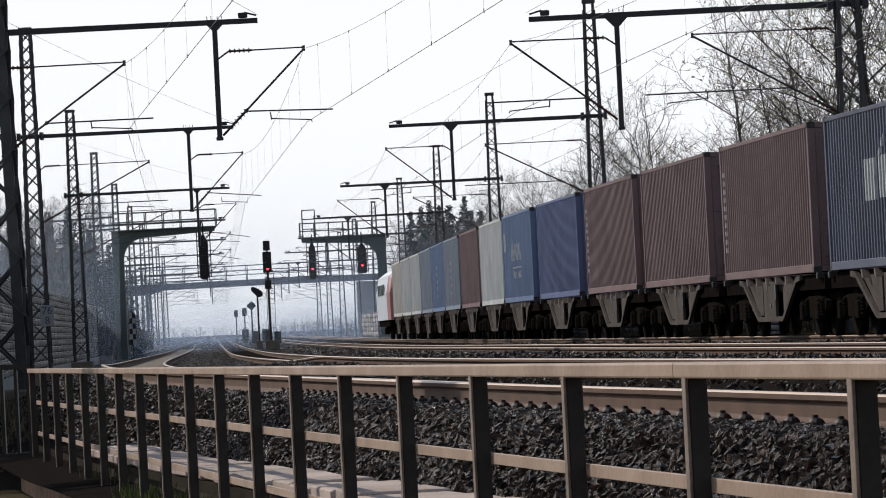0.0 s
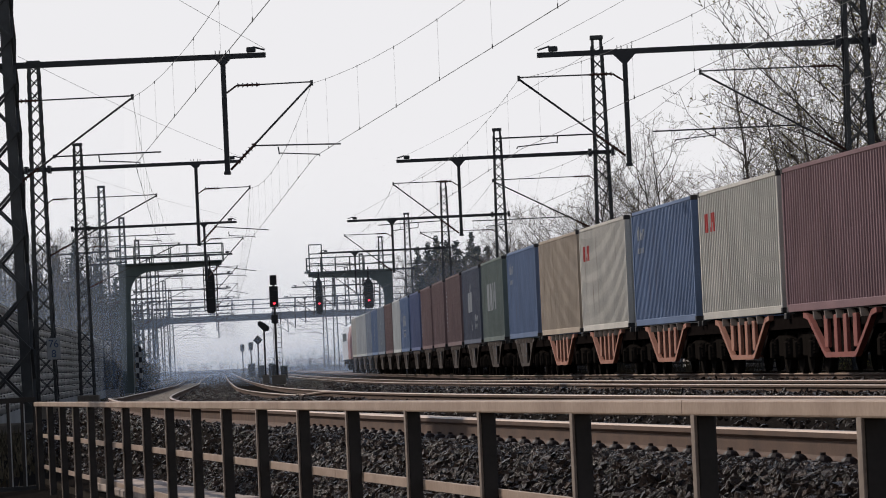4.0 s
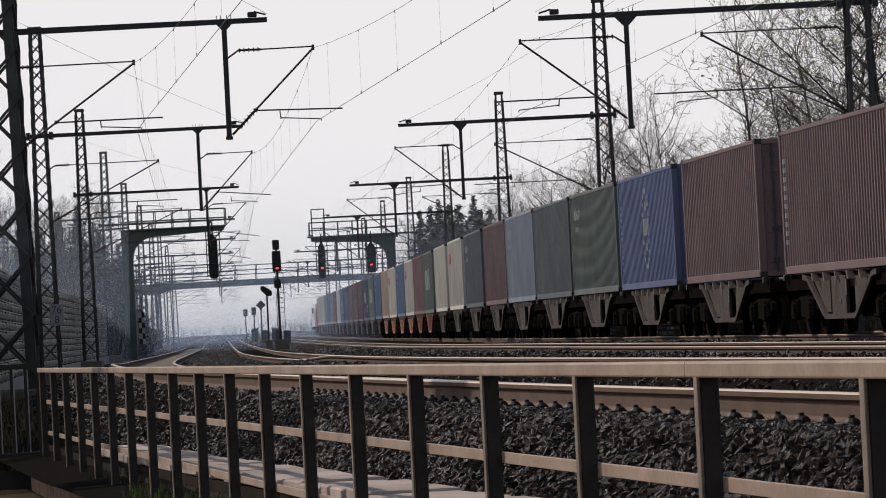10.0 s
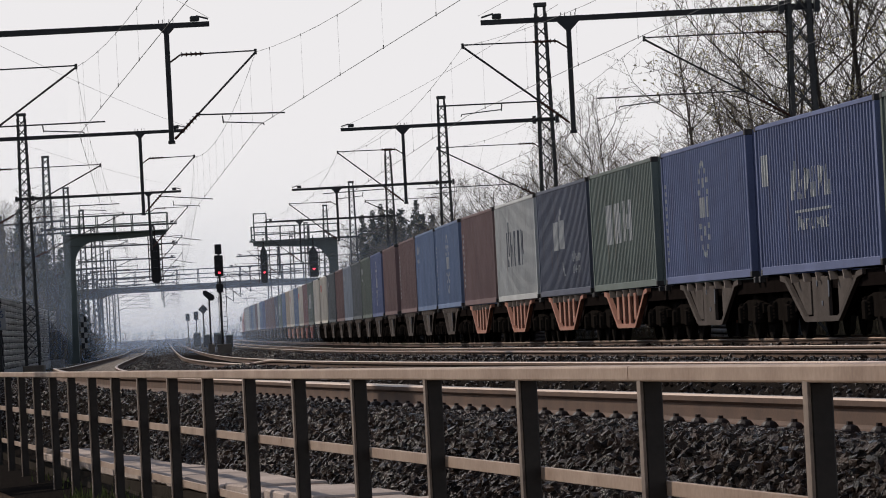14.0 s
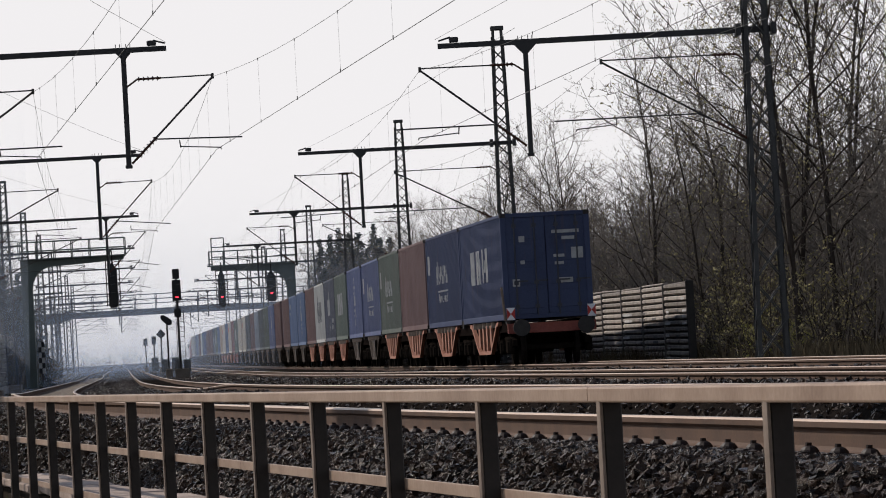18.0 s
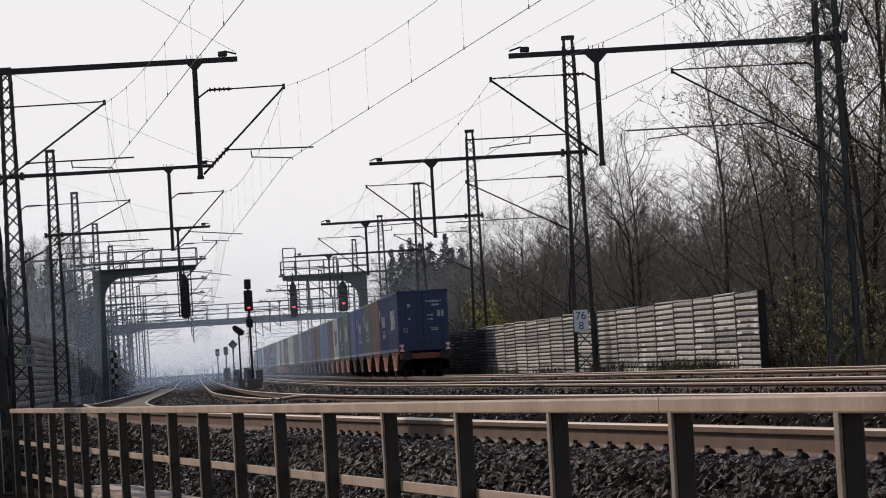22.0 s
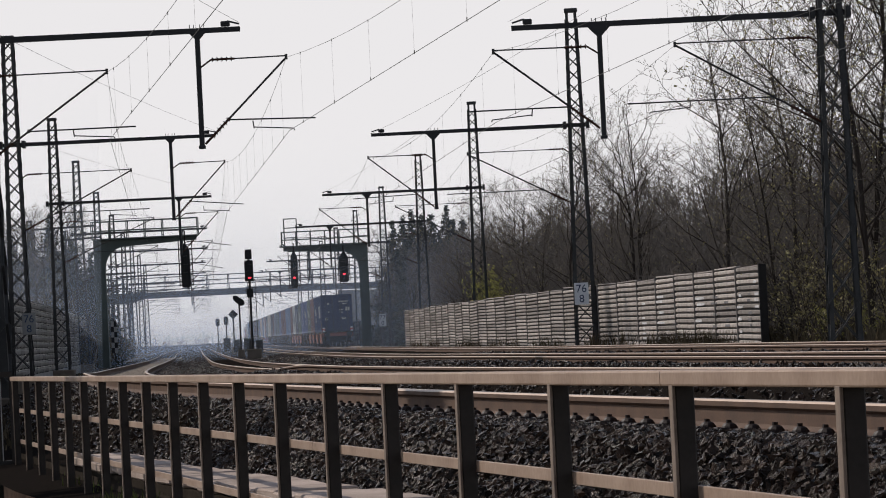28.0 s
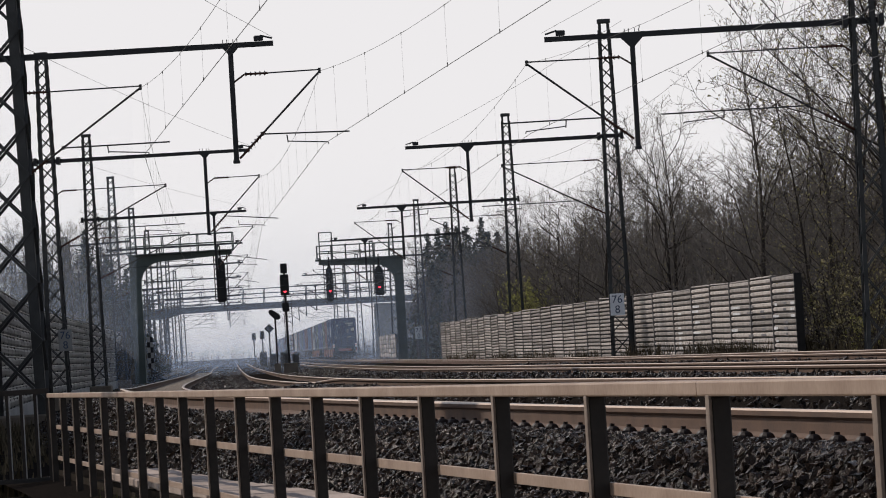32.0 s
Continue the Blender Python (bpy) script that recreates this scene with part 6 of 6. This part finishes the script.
def decorate(c, style, mat):
    if style == "block":
        marks(c, [(2.3, 1.1, 1.1, 0.95, 0), (1.05, 1.1, 0.5, 0.95, 0), (0.35, 1.1, 0.45, 0.95, -0.2), (-0.55, 1.12, 0.4, 0.95, 0), (-1.05, 1.4, 0.4, 0.35, 0), (-1.6, 1.12, 0.55, 0.95, 0)], mat)
    elif style == "big":
        marks(c, word(2.4, 1.0, 5, 0.8, 1.0), mat)
    elif style == "small":
        marks(c, word(4.6, 2.15, 3, 0.4, 0.26) + word(4.6, 1.82, 4, 0.24, 0.13), mat)
    elif style == "redlogo":
        marks(c, [(4.6, 1.95, 0.5, 0.42, 0), (3.9, 1.95, 0.25, 0.42, 0.1), (3.5, 1.95, 0.22, 0.42, 0)], mat)
    elif style == "edge":
        marks(c, [(5.4, 0.6 + 0.18 * k, 0.16, 0.1, 0) for k in range(10)], mat)
    elif style == "swoosh":
        marks(c, [(1.5, 1.2, 1.1, 0.75, 0), (0.1, 1.22, 1.2, 0.75, 0)] + [(0.6, 1.95, 0.16, 0.2, 0.25), (0.3, 2.12, 0.2, 0.2, 0.2), (-0.2, 0.5, 0.18, 0.22, -0.3), (0.1, 0.72, 0.14, 0.2, -0.1)]
              + word(-2.2, 0.85, 3, 0.5, 0.2) + word(-2.2, 0.55, 3, 0.45, 0.18), mat)
    elif style == "oval":
        bars = [(0.36, 1.33, 0.34, 0.42, 0), (-0.05, 1.33, 0.3, 0.42, 0), (-0.42, 1.33, 0.26, 0.42, 0)]
        for k in range(18):
            a = math.pi * (0.12 + 0.76 * (k % 9) / 8) + (math.pi if k > 8 else 0)
            bars.append((0.62 * math.cos(a), 1.5 + 0.95 * math.sin(a) - 0.05, 0.16, 0.11, 0))
        bars += [(0.15 * (k % 3) - 0.15, 1.95 if k < 3 else 0.95, 0.09, 0.2, 0) for k in range(6)]
        marks(c, bars + [(5.3, 0.5 + 0.16 * k, 0.13, 0.09, 0) for k in range(11)], mat)
    elif style == "script":
        marks(c, word(2.2, 1.35, 6, 0.5, 0.55, 0.15) + [(0.2, 1.1, 3.4, 0.05, 0)] + word(1.8, 0.78, 7, 0.36, 0.2) + [(4.9, 1.7, 0.7, 0.6, 0)], mat)
    else:
        marks(c, [(0.3, 0.6 + 0.3 * k, 0.5, 0.16, 0) for k in range(5)], mat)


# wagon, one platform with a fish-bellied skirt and a bogie at each end
def wagon_meshes():
    m = {}
    s = Shape()
    for sx in (-1, 1):
        s.box(sx * 1.05 - 0.06, sx * 1.05 + 0.06, -6.3, 6.3, 0.9, 1.19)
    s.box(-0.35, 0.35, -6.3, 6.3, 0.8, 1.1)
    for k in range(7):
        yy = -5.7 + 1.9 * k
        s.box(-1.05, 1.05, yy - 0.07, yy + 0.07, 0.9, 1.1)
    m["frame"] = s.mesh("frame", WAGON)
    return m


s = Shape()
s.block(-0.09, 0.09, -0.09, 0.09, 1.1, 1.218, 0.01)
PIN_MESH = s.mesh("locking_pin", CASTING)
s = Shape()
s.quadprism([(-1.26, -0.16, 0.98), (-1.08, -0.16, 0.98), (-1.08, -0.06, 0.98), (-1.26, -0.06, 0.98)], [(-1.24, 0.06, 1.14), (-1.08, 0.06, 1.14), (-1.08, 0.16, 1.14), (-1.24, 0.16, 1.14)])
HOOK_MESH = s.mesh("lashing_hook", HOOK)


def skirt_mesh(mat, sx, ribs):
    """The trough-shaped sole bar between the bogies: a curved rim, upright stiffeners and recessed dark bays."""
    s = Shape()
    out = [(-3.9, 1.15), (-3.4, 1.11), (-3.1, 0.98), (-1.75, 0.42), (-1.55, 0.36), (1.55, 0.36), (1.75, 0.42), (3.1, 0.98), (3.4, 1.11), (3.9, 1.15)]
    for (a, b), (c, d) in zip(out, out[1:]):
        s.bar((sx * 1.16, a, b), (sx * 1.16, c, d), 0.1, 0.075 if len(ribs) == 1 else 0.11, up=(1, 0, 0))
    for yy, w in ribs:
        s.block(min(sx * 1.12, sx * 1.19), max(sx * 1.12, sx * 1.19), yy - w / 2, yy + w / 2, 0.38 if abs(yy) < 1 else 0.5, 1.12, 0.01)
    if len(ribs) == 1:
        for e in (-1, 1):
            s.plate_x([(e * 3.1, 1.1), (e * 1.75, 0.44), (e * 1.3, 0.44), (e * 1.3, 1.1)], sx * 1.1 - 0.015, sx * 1.1 + 0.015)
    return s.mesh("skirt", mat)


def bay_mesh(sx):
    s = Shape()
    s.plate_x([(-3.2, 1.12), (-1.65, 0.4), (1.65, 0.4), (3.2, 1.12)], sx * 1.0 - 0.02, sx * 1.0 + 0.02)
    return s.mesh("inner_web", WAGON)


BAY_MESH = [bay_mesh(sx) for sx in (-1, 1)]
WAGON_PARTS = wagon_meshes()
SKIRT_MESH = {k: [skirt_mesh(v, sx, [(0.0, 1.5)] if k == "grey" else [(-1.55, 0.4), (-0.5, 0.36), (0.5, 0.36), (1.55, 0.4)]) for sx in (-1, 1)] for k, v in SKIRT.items()}
s = Shape()
for sx in (-1, 1):
    s.plate_x([(-1.35, 0.52), (-0.5, 0.36), (0.5, 0.36), (1.35, 0.52), (1.35, 0.68), (0.5, 0.78), (-0.5, 0.78), (-1.35, 0.68)], sx * 0.98 - 0.06, sx * 0.98 + 0.06)
    for yy in (-0.9, 0.9):
        s.block(sx * 1.06 - 0.1, sx * 1.06 + 0.1, yy - 0.17, yy + 0.17, 0.3, 0.66, 0.03)
    for yy in (-1.12, -0.68, 0.68, 1.12):
        for e in range(5):
            s.tube((sx * 1.04, yy, 0.4 + 0.065 * e), (sx * 1.04, yy, 0.437 + 0.065 * e), 0.085, n=8)
        s.tube((sx * 1.04, yy, 0.4), (sx * 1.04, yy, 0.72), 0.05, n=6)
s.box(-0.98, 0.98, -0.2, 0.2, 0.5, 0.86)
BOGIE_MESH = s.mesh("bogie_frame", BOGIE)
s = Shape()
n = 20
for sx in (-1, 1):
    s.tube((sx * 0.75 - 0.07, 0, 0), (sx * 0.75 + 0.03, 0, 0), 0.46, n=n)
    s.tube((sx * 0.75 - sx * 0.06 - 0.02, 0, 0), (sx * 0.75 - sx * 0.06 + 0.02, 0, 0), 0.485, n=n)
s.tube((-1.02, 0, 0), (1.02, 0, 0), 0.08, n=8)
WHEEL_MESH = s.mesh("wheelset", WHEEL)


def bogie(parent, y):
    b = link("bogie", BOGIE_MESH, parent)
    b.matrix_basis = pose(0, y, 0)
    for yy in (-0.9, 0.9):
        w = link("wheelset", WHEEL_MESH, b)
        w.matrix_basis = pose(0, yy, 0.46)


def wagon(color, tail):
    w = thing("container_wagon", Matrix(), "dirty brown container wagon with %s trapezoid side skirts" % {"grey": "grey", "orange": "faded orange", "red": "faded red"}[color], "wagon", "wagons of the train")
    for k, me in WAGON_PARTS.items():
        link(k, me, w)
    for sx in (-1, 1):
        for sy in (-1, 1):
            link("locking_pin", PIN_MESH, w).matrix_basis = pose(sx * 1.12, sy * 6.0, 0)
    for k in (-2, -1, 0, 1, 2):
        link("lashing_hook", HOOK_MESH, w).matrix_basis = pose(0, 1.25 * k, 0.07)
    if color == "grey":
        for yy, z, hh in ((-0.85, 0.75, 0.3), (0.25, 0.95, 0.12), (-0.2, 0.6, 0.08)):
            s = Shape()
            s.box(-1.205, -1.192, yy - 0.05, yy + 0.05, z, z + hh)
            part("stencil", s, LOGODARK, w)
    for me in SKIRT_MESH[color]:
        link("skirt", me, w)
    for me in BAY_MESH:
        link("inner_web", me, w)
    bogie(w, 4.55)
    bogie(w, -4.55)
    if tail:
        s = Shape()
        for a, b in (((-1.24, -6.0, 1.2), (-1.3, -6.0, 2.1)), ((-1.3, -6.0, 2.1), (-1.3, -6.25, 2.1)), ((-1.3, -6.25, 2.1), (-1.24, -6.25, 1.2))):
            s.tube(a, b, 0.022, n=6)
        part("grab_rail", s, HOOK, w, "bent pipe grab rail")
        for sx in (-1, 1):
            s = Shape()
            s.tube((sx * 0.875, -6.3, 1.0), (sx * 0.875, -6.75, 1.0), 0.09, n=10)
            s.tube((sx * 0.875, -6.75, 1.0), (sx * 0.875, -6.82, 1.0), 0.23, n=14)
            part("buffer", s, CASTING, w)
            s = Shape()
            s.plate([(sx * 1.1 - 0.11, 1.22), (sx * 1.1 + 0.11, 1.22), (sx * 1.1 + 0.11, 1.55), (sx * 1.1 - 0.11, 1.55)], -6.3, -6.28)
            p = part("tail_board", s, WHITE, w, "white tail board with a red hourglass")
            s = Shape()
            s.plate([(sx * 1.1 - 0.11, 1.24), (sx * 1.1, 1.385), (sx * 1.1 - 0.11, 1.53)], -6.31, -6.30)
            s.plate([(sx * 1.1 + 0.11, 1.24), (sx * 1.1 + 0.11, 1.53), (sx * 1.1, 1.385)], -6.31, -6.30)
            part("red_mark", s, LOGORED, p)
        s = Shape()
        s.box(-1.2, 1.2, -6.34, -6.2, 0.85, 1.12)
        part("headstock", s, SKIRT["red"], w, "grimy orange buffer beam")
    return w


BODYWHITE = material("loco_white", (0.55, 0.58, 0.62), 0.45, 0, 0.15, 1, 20, 0.0)
LOCORED = material("loco_red", (0.34, 0.17, 0.16), 0.45, 0, 0.15, 1, 20, 0.0)
loco = thing("electric_locomotive", Matrix(), "white electric locomotive with faded red cab ends heading the train", "locomotive")
s = Shape()
ring = [(-1.45, 1.1), (1.45, 1.1), (1.48, 2.6), (1.3, 3.55), (0.9, 3.85), (-0.9, 3.85), (-1.3, 3.55), (-1.48, 2.6)]
s.plate(ring, -8.2, 8.2)
part("body", s, BODYWHITE, loco)
for sy in (-1, 1):
    s = Shape()
    s.quadprism([(x, sy * 8.2, z) for x, z in ring], [(x * 0.9, sy * (9.25 if z < 2 else 9.1 if z < 3 else 8.55), z if z < 3 else z - 0.12) for x, z in ring])
    c = part("cab", s, LOCORED, loco, "red cab end with sloping window")
    s = Shape()
    s.quadprism([(-1.1, sy * 9.12, 2.65), (1.1, sy * 9.12, 2.65), (1.05, sy * 8.75, 3.35), (-1.05, sy * 8.75, 3.35)],
                [(-1.1, sy * 9.15, 2.67), (1.1, sy * 9.15, 2.67), (1.05, sy * 8.78, 3.37), (-1.05, sy * 8.78, 3.37)])
    part("windscreen", s, GLASS, c)
    for sx in (-1, 1):
        s = Shape()
        s.tube((sx * 0.9, sy * 9.2, 1.0), (sx * 0.9, sy * 9.65, 1.0), 0.2, n=12)
        part("buffer", s, CASTING, loco)
s = Shape()
s.box(-1.35, 1.35, -8.6, 8.6, 0.75, 1.1)
part("underframe", s, WAGON, loco)
s = Shape()
for sx in (-1, 1):
    for k in range(5):
        s.box(sx * 1.49 - 0.02, sx * 1.49 + 0.02, -5.2 + 2.2 * k, -3.9 + 2.2 * k, 2.5, 3.1)
part("vents", s, GANTRY, loco)
for yy in (-4.5, 4.5):
    bogie(loco, yy)
s = Shape()
for sx in (-1, 1):
    s.tube((sx * 0.5, 5.2, 3.9), (sx * 0.3, 6.6, 4.6), 0.03, n=5)
    s.tube((sx * 0.3, 6.6, 4.6), (sx * 0.6, 5.4, 5.45), 0.025, n=5)
s.tube((-0.9, 5.4, 5.47), (0.9, 5.4, 5.47), 0.03, n=6)
part("pantograph", s, ARM, loco)

# arc length along the train's track
_y = [(-700 + 0.5 * i) for i in range(3400)]
_s = [0.0]
for a, b in zip(_y, _y[1:]):
    _s.append(_s[-1] + math.hypot(b - a, TRACK_D(b) - TRACK_D(a)))
_zero = np.interp(40.0, _y, _s)
_s = [q - _zero + 40.0 for q in _s]


def on_track(s):
    y = float(np.interp(s, _s, _y))
    return Vector((TRACK_D(y), y, fall(y) + dip(y, 0.6)))


def ride(centre, half, z):
    """The pose of a vehicle whose bogies stand half a base before and behind the centre."""
    a, b = on_track(centre - half), on_track(centre + half)
    d, m = b - a, (a + b) / 2
    return pose(m.x, m.y, m.z + z, math.degrees(math.atan2(d.z, d.y)), 0, -math.degrees(math.atan2(d.x, d.y)))


# arc positions of the containers' rear edges at the start
REAR = [241.9, 229.7, 217.6, 205.3, 193.5, 181.5, 168.8, 156.0, 144.0, 130.2, 116.4, 103.1, 89.2, 75.9, 62.9, 48.9, 35.9, 23.6, 10.5, -2.2, -14.3, -26.2,
        -40.2, -54.0, -67.6, -80.8, -93.0, -105.1, -117.3, -129.6, -143.0, -157.8, -170.1, -182.4, -195.4, -207.7, -219.9, -232.2, -245.2, -257.8, -269.8, -281.8, -294.0, -305.9]
ROLLING = []
for n, color in enumerate(SEQUENCE):
    centre = REAR[n] + LENGTH / 2
    style, mat = ALONG_TEXT.get(n, ("", None))
    what = PAINTS[color][1] + " corrugated shipping container" + {"": " with plain streaked sides", "block": " with large white lettering", "big": " with large dark lettering",
           "redlogo": " with a small red mark", "oval": " with a white round emblem", "swoosh": " with a white sweep and lettering"}.get(style, " with faded white lettering")
    c = container(color, what + ("" if n < 43 else " at the tail"))
    if style:
        decorate(c, style, mat)
    ROLLING.append((c, centre, 5.6, FLOOR))
    ROLLING.append((wagon(SKIRTS[n], n == 43), centre, 4.55, 0.0))
ROLLING.append((loco, REAR[0] + LENGTH + 11.0, 4.5, 0.0))
# bars on the doors of the last container
last = [c for c, *_ in ROLLING if c.name.startswith("shipping_container")][-1]
for x, z, w, h in ((0.55, 2.3, 0.75, 0.09), (0.62, 2.12, 0.35, 0.09), (0.1 - 0.75, 2.1, 0.16, 0.16), (0.35, 1.65, 0.3, 0.08), (0.35, 1.45, 0.25, 0.08), (0.85, 1.6, 0.32, 0.3), (-0.85, 0.9, 0.2, 0.2), (0.5, 0.95, 0.4, 0.14), (-0.65, 1.5, 0.12, 0.1)):
    s = Shape()
    s.box(x - w / 2, x + w / 2, -HL + 0.006, -HL + 0.012, z, z + h)
    part("door_mark", s, LOGOWHITE, last)


def motions():
    for ob, centre, half, z in ROLLING:
        walk(ob, [(t, ride(centre + SPEED * t, half, z)) for t in [0.8 * k for k in range(41)]])


motions()
